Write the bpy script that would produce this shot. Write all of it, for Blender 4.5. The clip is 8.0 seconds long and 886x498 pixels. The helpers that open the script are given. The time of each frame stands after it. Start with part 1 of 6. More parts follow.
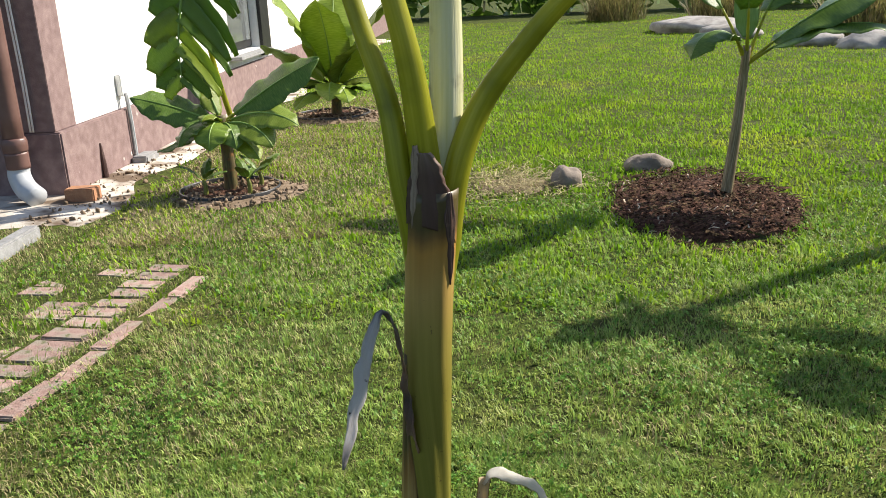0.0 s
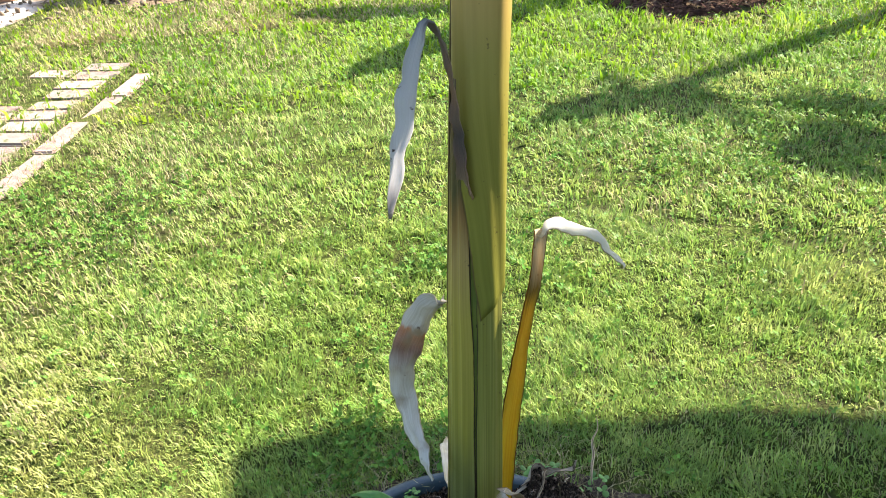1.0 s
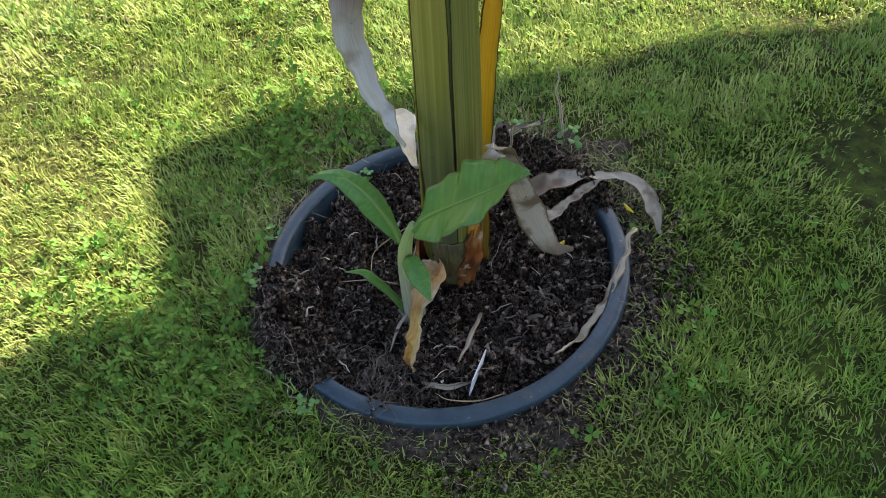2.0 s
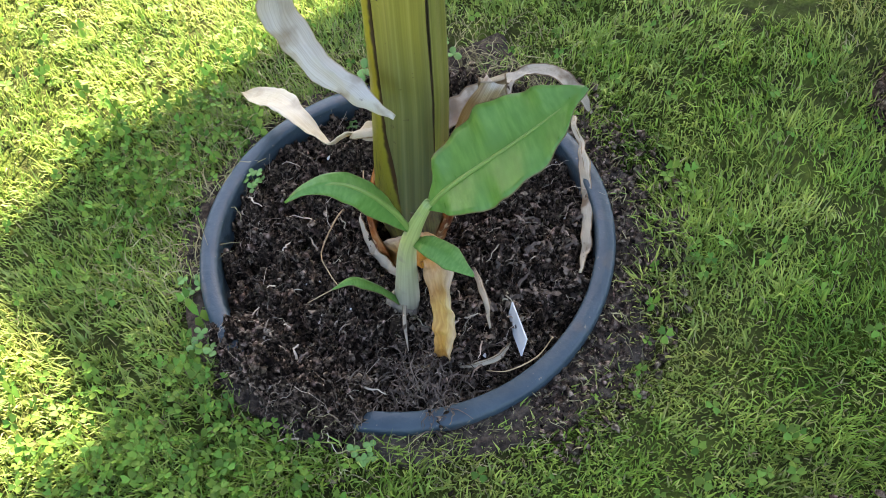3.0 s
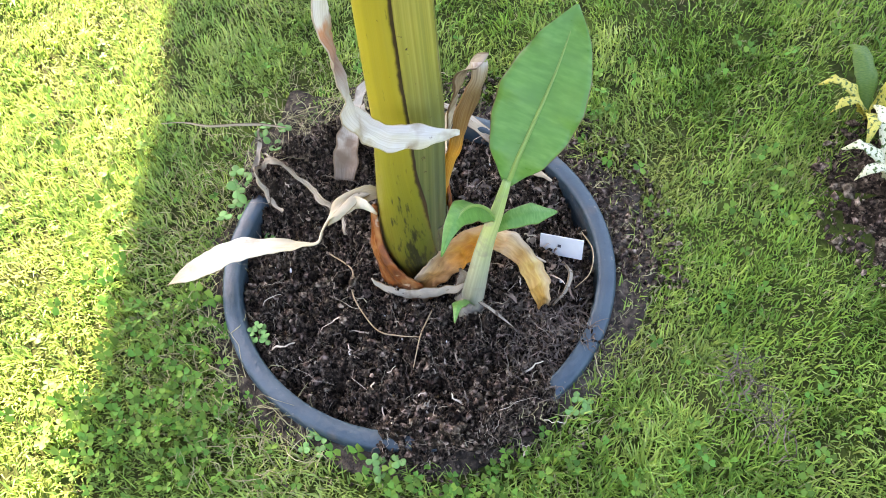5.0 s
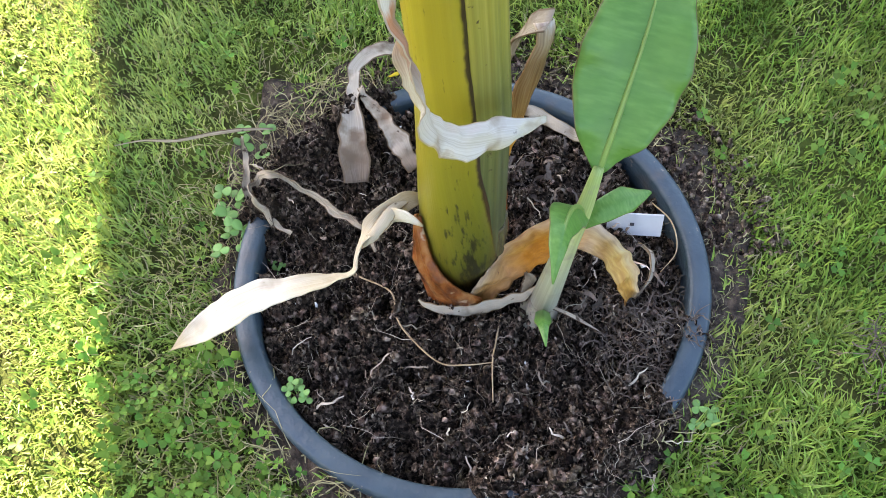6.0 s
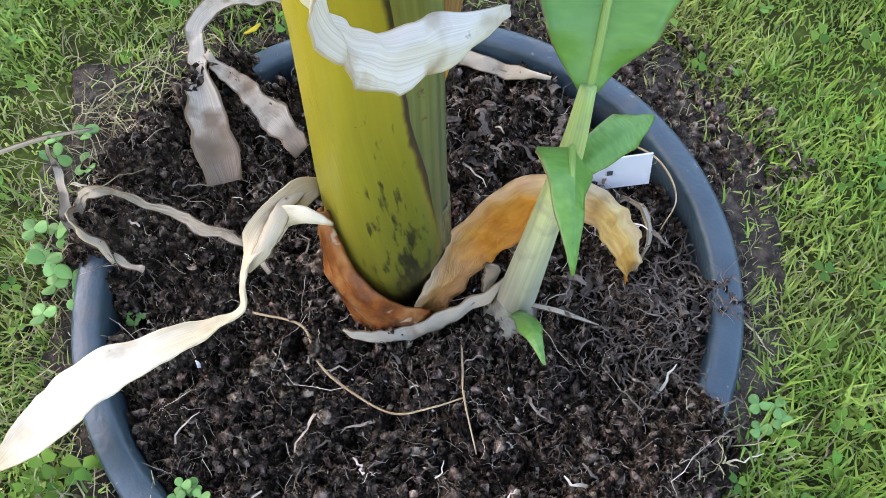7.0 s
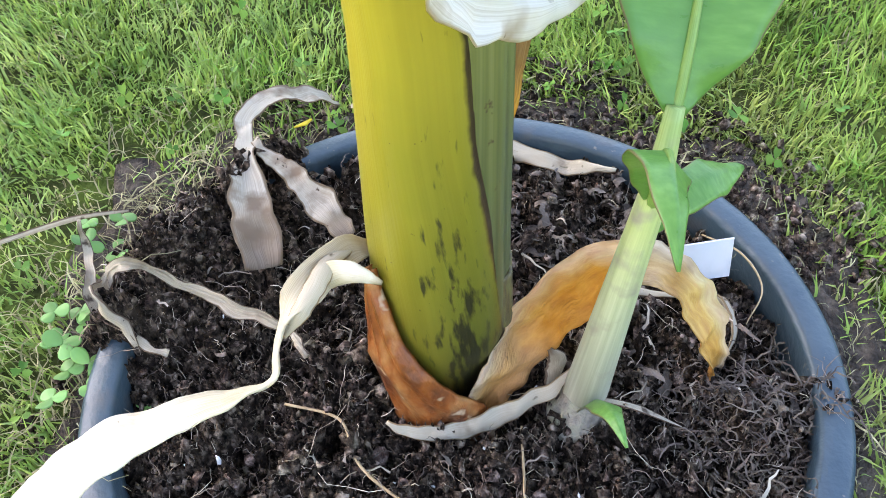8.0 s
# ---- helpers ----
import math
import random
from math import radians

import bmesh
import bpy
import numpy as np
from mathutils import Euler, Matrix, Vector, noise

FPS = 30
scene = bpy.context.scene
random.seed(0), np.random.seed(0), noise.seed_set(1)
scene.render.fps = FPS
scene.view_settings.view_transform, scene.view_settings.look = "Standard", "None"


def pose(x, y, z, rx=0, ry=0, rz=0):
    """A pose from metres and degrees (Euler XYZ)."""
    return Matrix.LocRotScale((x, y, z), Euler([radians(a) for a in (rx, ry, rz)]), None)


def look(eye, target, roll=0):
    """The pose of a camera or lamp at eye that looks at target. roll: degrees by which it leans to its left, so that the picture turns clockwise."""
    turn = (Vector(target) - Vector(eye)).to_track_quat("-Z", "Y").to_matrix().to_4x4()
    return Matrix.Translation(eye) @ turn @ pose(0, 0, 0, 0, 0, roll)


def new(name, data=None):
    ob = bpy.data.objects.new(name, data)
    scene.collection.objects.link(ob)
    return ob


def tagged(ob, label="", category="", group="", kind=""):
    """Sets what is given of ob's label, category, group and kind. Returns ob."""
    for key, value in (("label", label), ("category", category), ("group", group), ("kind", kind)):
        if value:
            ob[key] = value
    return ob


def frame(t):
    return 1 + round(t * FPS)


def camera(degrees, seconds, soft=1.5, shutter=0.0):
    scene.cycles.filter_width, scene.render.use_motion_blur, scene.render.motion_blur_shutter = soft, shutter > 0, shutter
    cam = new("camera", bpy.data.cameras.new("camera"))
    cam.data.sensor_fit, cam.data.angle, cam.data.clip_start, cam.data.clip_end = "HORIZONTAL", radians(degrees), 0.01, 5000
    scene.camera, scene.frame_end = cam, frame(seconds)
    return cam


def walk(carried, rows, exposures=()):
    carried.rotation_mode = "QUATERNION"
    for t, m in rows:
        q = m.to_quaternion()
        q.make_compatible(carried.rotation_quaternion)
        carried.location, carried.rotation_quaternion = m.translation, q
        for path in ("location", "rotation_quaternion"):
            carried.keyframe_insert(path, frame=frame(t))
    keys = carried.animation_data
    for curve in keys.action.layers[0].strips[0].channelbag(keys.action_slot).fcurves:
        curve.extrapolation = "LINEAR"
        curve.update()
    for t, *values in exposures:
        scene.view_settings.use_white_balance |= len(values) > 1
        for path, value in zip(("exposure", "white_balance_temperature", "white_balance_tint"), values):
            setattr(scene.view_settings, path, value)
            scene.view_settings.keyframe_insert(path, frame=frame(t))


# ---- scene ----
cam = camera(53.54, 8.0, soft=0.9)
PATH = [
    (0.0, (0.1006, -1.2562, 1.4918), (0.0900, 0.0814, 1.0790), -2.70),
    (0.5, (0.0225, -1.1442, 1.3541), (0.0252, 0.1035, 0.7190), -3.80),
    (1.0, (-0.0504, -1.0662, 1.2980), (0.0077, 0.1511, 0.6091), -4.07),
    (1.5, (-0.1059, -1.0266, 1.2147), (0.0217, 0.1134, 0.4121), -4.98),
    (2.0, (-0.1428, -0.8918, 1.0956), (0.0001, 0.0035, 0.0288), -7.46),
    (2.2, (-0.1985, -0.7784, 1.0880), (0.0090, -0.0038, -0.0596), -4.52),
    (3.3, (-0.4558, -0.5181, 1.0086), (0.0966, -0.0099, -0.1731), -9.66),
    (3.5, (-0.4728, -0.4647, 1.0154), (0.1137, -0.0246, -0.1773), -9.96),
    (4.0, (-0.5012, -0.2976, 1.0042), (0.1342, -0.0371, -0.2159), -11.42),
    (4.5, (-0.5870, -0.1685, 1.0559), (0.1038, -0.0458, -0.1556), -9.97),
    (5.0, (-0.6914, -0.0307, 1.1180), (0.0567, -0.0424, -0.0653), -6.70),
    (5.2, (-0.6858, 0.0178, 1.1189), (0.0624, -0.0363, -0.0631), -4.55),
    (6.3, (-0.4012, 0.1225, 0.9021), (0.1802, -0.0382, -0.3613), -8.74),
    (6.5, (-0.3811, 0.1347, 0.8593), (0.1756, -0.0870, -0.4061), -6.50),
    (7.0, (-0.3175, 0.1011, 0.7025), (0.2549, -0.1566, -0.5488), -5.60),
    (7.5, (-0.3428, 0.1291, 0.6328), (0.3550, -0.1327, -0.5524), -9.24),
    (8.0, (-0.3464, 0.1426, 0.5840), (0.4899, -0.2027, -0.4844), -5.93),
]
EXPOSURES = [(0.0, 0.88, 6600, 12), (0.5, 1.5, 6600, 12), (1.0, 2.0, 6600, 13), (1.5, 2.06, 6700, 16), (2.0, 1.95, 6900, 19), (2.2, 2.0, 6900, 19),
             (3.5, 3.4, 7400, 22), (4.0, 3.6, 7300, 23), (5.0, 3.45, 7400, 23), (6.5, 3.1, 7200, 21), (7.0, 3.3, 7100, 20), (8.0, 3.6, 7100, 20)]
walk(cam, [(t, look(eye, target, roll)) for t, eye, target, roll in PATH], EXPOSURES)

# ---- light: late-morning sun from behind and to the side, clear sky ----
SUN = Vector((0.9, 0.44, 0.8)).normalized()
world = bpy.data.worlds.new("sky")
scene.world = world
world.use_nodes = True
wn, wl = world.node_tree.nodes, world.node_tree.links
sky = wn.new("ShaderNodeTexSky")
sky.sky_type, sky.sun_disc = "NISHITA", False
sky.sun_elevation, sky.sun_rotation = math.asin(SUN.z), math.atan2(SUN.x, SUN.y)
wn["Background"].inputs["Strength"].default_value = 0.105
wl.new(sky.outputs["Color"], wn["Background"].inputs["Color"])
sun = new("sun", bpy.data.lights.new("sun", "SUN"))
sun.data.energy, sun.data.angle, sun.data.color = 5.0, radians(0.6), (1.0, 0.94, 0.82)
sun.matrix_world = look(SUN * 20, (0, 0, 0))


# ---- materials ----
def material(name, colors, scale=20.0, stretch=(1, 1, 1), coord="Object", rough=0.6, bump=0.3, fine=4.0, big=None,
             trans=0.0, island=0.0, per_object=0.0, spots=None, edge=None, along=None, metal=0.0, detail=6.0, spec=0.4, vary=0.12, across=None, blots=None, grain=0.5, run=0.0):
    """A procedural surface: a colour ramp on noise, a second noise at a larger scale, spots, a margin and a run of colours along the
    length of a leaf or sheath (by its own u and v), with relief."""
    m = bpy.data.materials.new(name)
    m.use_nodes = True
    nt = m.node_tree
    n, l = nt.nodes, nt.links
    b = n["Principled BSDF"]
    tc = n.new("ShaderNodeTexCoord")
    mp = n.new("ShaderNodeMapping")
    mp.inputs["Scale"].default_value = stretch
    l.new(tc.outputs[coord], mp.inputs["Vector"])

    def noise_tex(s, d, vec=None):
        t = n.new("ShaderNodeTexNoise")
        t.inputs["Scale"].default_value, t.inputs["Detail"].default_value = s, d
        l.new(vec or mp.outputs["Vector"], t.inputs["Vector"])
        return t.outputs["Fac"]

    def mix(fac, a, c):
        x = n.new("ShaderNodeMix")
        x.data_type = "RGBA"
        for sock, val in ((x.inputs[0], fac), (x.inputs[6], a), (x.inputs[7], c)):
            if hasattr(val, "is_linked"):
                l.new(val, sock)
            elif isinstance(val, (int, float)):
                sock.default_value = val
            else:
                sock.default_value = (*val, 1)
        return x.outputs[2]

    def ramp(fac, stops):
        r = n.new("ShaderNodeValToRGB")
        e = r.color_ramp.elements
        while len(e) < len(stops):
            e.new(0.5)
        for el, (p, c) in zip(e, stops):
            el.position, el.color = p, (*c, 1)
        l.new(fac, r.inputs["Fac"])
        return r.outputs["Color"]

    def maths(op, a, c=0.0, clamp=False):
        x = n.new("ShaderNodeMath")
        x.operation, x.use_clamp = op, clamp
        for i, val in enumerate((a, c)):
            if hasattr(val, "is_linked"):
                l.new(val, x.inputs[i])
            else:
                x.inputs[i].default_value = val
        return x.outputs[0]

    base = noise_tex(scale, detail)
    k = len(colors)
    col = ramp(base, [(0.3 + 0.4 * i / max(1, k - 1), c) for i, c in enumerate(colors)])
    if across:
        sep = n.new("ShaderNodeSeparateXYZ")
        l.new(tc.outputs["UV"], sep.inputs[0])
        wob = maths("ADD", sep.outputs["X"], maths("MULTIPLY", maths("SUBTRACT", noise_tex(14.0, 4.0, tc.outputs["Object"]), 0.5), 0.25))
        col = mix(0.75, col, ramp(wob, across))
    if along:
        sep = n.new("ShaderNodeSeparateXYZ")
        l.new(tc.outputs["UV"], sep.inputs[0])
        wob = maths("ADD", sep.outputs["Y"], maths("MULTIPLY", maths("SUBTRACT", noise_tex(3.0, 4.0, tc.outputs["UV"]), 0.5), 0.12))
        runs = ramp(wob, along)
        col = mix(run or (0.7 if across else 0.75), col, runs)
        mul = n.new("ShaderNodeMix")
        mul.data_type, mul.blend_type = "RGBA", "OVERLAY"
        mul.inputs[0].default_value = grain
        l.new(col, mul.inputs[6])
        l.new(ramp(base, [(0.25, (0.25,) * 3), (0.75, (0.75,) * 3)]), mul.inputs[7])
        col = mul.outputs[2]
    if big:
        bc, bs, lo, hi = big
        f = noise_tex(bs, 4.0, tc.outputs["Object"])
        mr = n.new("ShaderNodeMapRange")
        mr.inputs[1].default_value, mr.inputs[2].default_value = lo, hi
        l.new(f, mr.inputs[0])
        col = mix(mr.outputs[0], col, bc)
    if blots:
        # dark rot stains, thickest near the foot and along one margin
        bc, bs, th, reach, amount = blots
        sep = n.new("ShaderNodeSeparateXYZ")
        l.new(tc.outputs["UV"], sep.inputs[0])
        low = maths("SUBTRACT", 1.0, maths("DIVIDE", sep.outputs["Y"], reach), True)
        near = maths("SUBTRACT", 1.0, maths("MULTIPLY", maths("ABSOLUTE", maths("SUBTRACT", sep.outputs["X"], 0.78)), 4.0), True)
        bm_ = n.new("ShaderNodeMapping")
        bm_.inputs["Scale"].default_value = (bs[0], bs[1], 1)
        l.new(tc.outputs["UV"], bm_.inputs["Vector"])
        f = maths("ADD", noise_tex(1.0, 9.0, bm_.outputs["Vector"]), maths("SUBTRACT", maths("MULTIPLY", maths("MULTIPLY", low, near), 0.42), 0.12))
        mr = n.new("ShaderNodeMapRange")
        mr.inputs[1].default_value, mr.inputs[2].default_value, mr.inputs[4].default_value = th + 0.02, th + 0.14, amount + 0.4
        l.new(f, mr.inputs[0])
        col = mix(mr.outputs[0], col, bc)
    if spots:
        sc, ss, th = spots
        f = noise_tex(ss, 3.0, tc.outputs["Object"])
        mr = n.new("ShaderNodeMapRange")
        mr.inputs[1].default_value, mr.inputs[2].default_value = th, th + 0.05
        l.new(f, mr.inputs[0])
        col = mix(mr.outputs[0], col, sc)
    if edge:
        ec, ew = edge
        sep = n.new("ShaderNodeSeparateXYZ")
        l.new(tc.outputs["UV"], sep.inputs[0])
        d = maths("ABSOLUTE", maths("SUBTRACT", sep.outputs["X"], 0.5))
        d = maths("ADD", d, maths("MULTIPLY", maths("SUBTRACT", noise_tex(60.0, 3.0, tc.outputs["Object"]), 0.5), ew))
        mr = n.new("ShaderNodeMapRange")
        mr.inputs[1].default_value, mr.inputs[2].default_value = 0.5 - ew, 0.5 - ew * 0.5
        l.new(d, mr.inputs[0])
        col = mix(mr.outputs[0], col, ec)
    for amount, node, sock in ((island, "ShaderNodeNewGeometry", "Random Per Island"), (per_object, "ShaderNodeObjectInfo", "Random")):
        if amount:
            g = n.new(node)
            hs = n.new("ShaderNodeHueSaturation")
            v = maths("ADD", maths("MULTIPLY", g.outputs[sock], 2 * amount), 1.0 - amount)
            l.new(v, hs.inputs["Value"])
            h = maths("ADD", maths("MULTIPLY", maths("FRACT", maths("MULTIPLY", g.outputs[sock], 7.31)), amount * vary), 0.5 - amount * vary / 2)
            l.new(h, hs.inputs["Hue"])
            l.new(col, hs.inputs["Color"])
            col = hs.outputs["Color"]
    l.new(col, b.inputs["Base Color"])
    b.inputs["Metallic"].default_value = metal
    b.inputs["Specular IOR Level"].default_value = spec
    rr = n.new("ShaderNodeMapRange")
    rr.inputs[3].default_value, rr.inputs[4].default_value = max(0.05, rough - 0.12), min(1.0, rough + 0.12)
    l.new(base, rr.inputs[0])
    l.new(rr.outputs[0], b.inputs["Roughness"])
    if bump:
        bp = n.new("ShaderNodeBump")
        bp.inputs["Strength"].default_value, bp.inputs["Distance"].default_value = bump, 0.01
        l.new(noise_tex(scale * fine, 5.0), bp.inputs["Height"])
        l.new(bp.outputs["Normal"], b.inputs["Normal"])
    if trans:
        tr = n.new("ShaderNodeBsdfTranslucent")
        l.new(col, tr.inputs["Color"])
        ms = n.new("ShaderNodeMixShader")
        ms.inputs[0].default_value = trans
        l.new(b.outputs[0], ms.inputs[1])
        l.new(tr.outputs[0], ms.inputs[2])
        l.new(ms.outputs[0], n["Material Output"].inputs["Surface"])
    return m


M_LAWN = material("lawn_earth", [(0.026, 0.026, 0.008), (0.052, 0.066, 0.014), (0.09, 0.125, 0.02)], 30, rough=0.95, bump=0.9, spec=0.1,
                  big=((0.1, 0.1, 0.03), 1.3, 0.56, 0.7))
M_GRASS = material("grass_blade", [(0.19, 0.305, 0.06), (0.295, 0.415, 0.088), (0.44, 0.52, 0.15)], 9, rough=0.52, bump=0, trans=0.4, island=0.3, spec=0.45, detail=3,
                   big=((0.5, 0.47, 0.17), 0.9, 0.54, 0.74), vary=0.12)
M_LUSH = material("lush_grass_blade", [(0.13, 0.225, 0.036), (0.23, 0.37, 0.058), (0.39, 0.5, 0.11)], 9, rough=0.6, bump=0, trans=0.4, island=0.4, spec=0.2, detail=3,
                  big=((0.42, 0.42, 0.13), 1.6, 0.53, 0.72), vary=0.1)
M_FARGRASS = material("far_grass_blade", [(0.13, 0.27, 0.013), (0.21, 0.36, 0.018), (0.32, 0.45, 0.028)], 1.4, rough=0.75, bump=0, trans=0.4, island=0.2, spec=0.25,
                      big=((0.42, 0.44, 0.05), 0.5, 0.55, 0.75), vary=0.08)
M_DRYGRASS = material("dry_grass_blade", [(0.2, 0.165, 0.08), (0.36, 0.31, 0.155), (0.5, 0.45, 0.25)], 60, rough=0.7, bump=0, trans=0.25, island=0.4, spec=0.25, vary=0.04)
M_CLOVER = material("clover_leaf", [(0.1, 0.21, 0.03), (0.165, 0.3, 0.045)], 5, rough=0.55, bump=0, trans=0.35, island=0.4, spec=0.2)
M_SOIL = material("potting_soil", [(0.003, 0.0021, 0.0015), (0.046, 0.031, 0.021), (0.3, 0.212, 0.148)], 150, rough=1.0, bump=1.0, fine=3, detail=12, spec=0.06,
                  spots=((0.36, 0.29, 0.22), 380, 0.67), big=((0.085, 0.06, 0.04), 26, 0.54, 0.72))
M_CLOD = material("soil_clod", [(0.009, 0.0065, 0.005), (0.135, 0.093, 0.065), (0.5, 0.38, 0.28)], 140, rough=1.0, bump=1.0, island=0.85, vary=0.04, spec=0.06)
M_FIBRE = material("dry_root", [(0.18, 0.135, 0.09), (0.58, 0.48, 0.35)], 30, rough=0.8, bump=0, island=0.6, vary=0.05)
M_PERLITE = material("perlite", [(0.6, 0.58, 0.53), (0.75, 0.73, 0.7)], 80, rough=0.9, bump=0.2)
M_RIM = material("pot_plastic", [(0.028, 0.05, 0.062), (0.042, 0.068, 0.08)], 30, rough=0.4, bump=0.15, spec=0.5, big=((0.08, 0.07, 0.058), 16, 0.57, 0.72), spots=((0.16, 0.14, 0.11), 130, 0.69))
M_STEM = material("pseudostem_green", [(0.1, 0.12, 0.02), (0.15, 0.17, 0.03), (0.21, 0.22, 0.05)], 3, (12, 1.2, 1), "UV", 0.42, 0.15,
                  spots=((0.04, 0.03, 0.015), 75, 0.68), big=((0.09, 0.13, 0.03), 9, 0.5, 0.7))
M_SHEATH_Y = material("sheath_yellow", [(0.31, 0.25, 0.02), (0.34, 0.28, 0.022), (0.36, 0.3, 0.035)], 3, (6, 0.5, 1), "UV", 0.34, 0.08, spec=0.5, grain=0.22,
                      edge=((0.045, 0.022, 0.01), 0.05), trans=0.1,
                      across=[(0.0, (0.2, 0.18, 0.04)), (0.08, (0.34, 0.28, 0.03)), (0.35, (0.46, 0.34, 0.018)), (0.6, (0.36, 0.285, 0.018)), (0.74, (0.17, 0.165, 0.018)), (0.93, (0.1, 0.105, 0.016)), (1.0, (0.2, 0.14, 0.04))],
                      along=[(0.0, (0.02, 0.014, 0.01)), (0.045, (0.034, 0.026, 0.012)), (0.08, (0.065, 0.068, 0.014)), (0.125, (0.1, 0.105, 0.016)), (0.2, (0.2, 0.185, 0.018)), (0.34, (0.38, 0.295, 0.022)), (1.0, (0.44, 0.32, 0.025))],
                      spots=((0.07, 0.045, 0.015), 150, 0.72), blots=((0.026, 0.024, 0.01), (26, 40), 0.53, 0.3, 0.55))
M_SHEATH_G = material("sheath_green", [(0.12, 0.12, 0.022), (0.19, 0.18, 0.036), (0.27, 0.245, 0.07)], 3, (9, 0.5, 1), "UV", 0.38, 0.08, spec=0.5,
                      spots=((0.05, 0.03, 0.015), 80, 0.7), edge=((0.05, 0.035, 0.02), 0.03))
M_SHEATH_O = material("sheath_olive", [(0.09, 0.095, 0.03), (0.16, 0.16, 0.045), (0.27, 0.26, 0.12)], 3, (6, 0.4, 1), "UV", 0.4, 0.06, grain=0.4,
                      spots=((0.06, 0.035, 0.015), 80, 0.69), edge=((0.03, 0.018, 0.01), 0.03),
                      # lower stops darken to grey-green: shade and reflection put into the olive colour
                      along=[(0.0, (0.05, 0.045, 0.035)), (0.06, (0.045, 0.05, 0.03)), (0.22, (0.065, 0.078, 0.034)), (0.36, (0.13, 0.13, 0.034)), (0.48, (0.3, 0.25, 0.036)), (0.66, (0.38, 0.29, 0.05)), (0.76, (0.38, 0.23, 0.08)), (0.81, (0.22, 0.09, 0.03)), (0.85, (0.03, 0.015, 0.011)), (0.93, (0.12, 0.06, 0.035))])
M_BROWN = material("dead_sheath", [(0.035, 0.016, 0.014), (0.085, 0.045, 0.038), (0.17, 0.11, 0.092)], 3, (5, 0.7, 1), "UV", 0.5, 0.25, big=((0.2, 0.13, 0.1), 22, 0.58, 0.72))
M_SHEATH_F = material("sheath_front", [(0.16, 0.145, 0.025), (0.22, 0.2, 0.035), (0.28, 0.24, 0.055)], 3, (4, 0.5, 1), "UV", 0.38, 0.06, spec=0.5, grain=0.25,
                      spots=((0.06, 0.035, 0.015), 80, 0.7), edge=((0.12, 0.08, 0.03), 0.03), trans=0.15,
                      along=[(0.0, (0.19, 0.19, 0.03)), (0.45, (0.25, 0.21, 0.035)), (0.6, (0.34, 0.26, 0.06)), (0.74, (0.52, 0.32, 0.1)), (0.85, (0.54, 0.25, 0.06)), (0.885, (0.2, 0.08, 0.035)), (0.915, (0.055, 0.027, 0.022)), (1.0, (0.06, 0.035, 0.03))])
M_DEADTOP = material("withered_sheath_top", [(0.05, 0.026, 0.022), (0.08, 0.044, 0.036), (0.12, 0.075, 0.062)], 3, (3, 0.5, 1), "UV", 0.45, 0.12, grain=0.25,
                     along=[(0.0, (0.055, 0.027, 0.022)), (0.7, (0.085, 0.048, 0.042)), (1.0, (0.2, 0.14, 0.11))])
M_TAN = material("dead_sheath_tan", [(0.17, 0.115, 0.08), (0.3, 0.22, 0.165), (0.4, 0.32, 0.25)], 4, (8, 1, 1), "UV", 0.6, 0.3)
M_BASE = material("rotting_sheath", [(0.1, 0.026, 0.01), (0.33, 0.095, 0.02), (0.5, 0.24, 0.08)], 48, (1, 1, 0.5), "Object", 0.42, 0.3, trans=0.15,
                  spots=((0.52, 0.36, 0.22), 40, 0.6), big=((0.085, 0.03, 0.015), 20, 0.52, 0.7))
M_DRY = material("dry_leaf", [(0.52, 0.417, 0.275), (0.62, 0.524, 0.37), (0.7, 0.611, 0.456)], 3, (30, 1.5, 1), "UV", 0.6, 0.3, trans=0.3,
                 spots=((0.16, 0.107, 0.0602), 60, 0.67), big=((0.3, 0.204, 0.12), 26, 0.55, 0.7), edge=((0.36, 0.242, 0.129), 0.08))
M_DRYBROWN = material("dry_leaf_brown", [(0.34, 0.26, 0.17), (0.48, 0.39, 0.27), (0.6, 0.51, 0.37)], 3, (24, 1.6, 1), "UV", 0.65, 0.35, trans=0.2,
                      spots=((0.09, 0.0582, 0.0344), 55, 0.64), big=((0.18, 0.116, 0.0688), 26, 0.54, 0.7), edge=((0.14, 0.0873, 0.0516), 0.09))
M_DRYTIP = material("dry_leaf_stained", [(0.4, 0.325, 0.23), (0.62, 0.53, 0.4)], 3, (18, 1.2, 1), "UV", 0.62, 0.35, trans=0.3,
                    spots=((0.12, 0.075, 0.045), 110, 0.7), edge=((0.26, 0.175, 0.1), 0.09), big=((0.27, 0.185, 0.115), 32, 0.5, 0.66),
                    along=[(0.0, (0.5, 0.407, 0.284)), (0.35, (0.62, 0.53, 0.39)), (0.74, (0.66, 0.575, 0.44)), (0.84, (0.34, 0.24, 0.15)), (1.0, (0.18, 0.11, 0.07))])
M_DRYBAND = material("dry_leaf_banded", [(0.36, 0.31, 0.25), (0.64, 0.58, 0.49)], 3, (16, 0.7, 1), "UV", 0.6, 0.3, trans=0.35,
                     spots=((0.2, 0.14, 0.1), 80, 0.7), edge=((0.5, 0.4, 0.28), 0.02), big=((0.42, 0.31, 0.2), 22, 0.54, 0.7),
                     along=[(0.0, (0.62, 0.57, 0.49)), (0.25, (0.74, 0.68, 0.58)), (0.27, (0.62, 0.22, 0.05)), (0.36, (0.3, 0.13, 0.08)), (0.46, (0.62, 0.56, 0.47)), (0.62, (0.72, 0.66, 0.57)), (1.0, (0.82, 0.77, 0.68))])
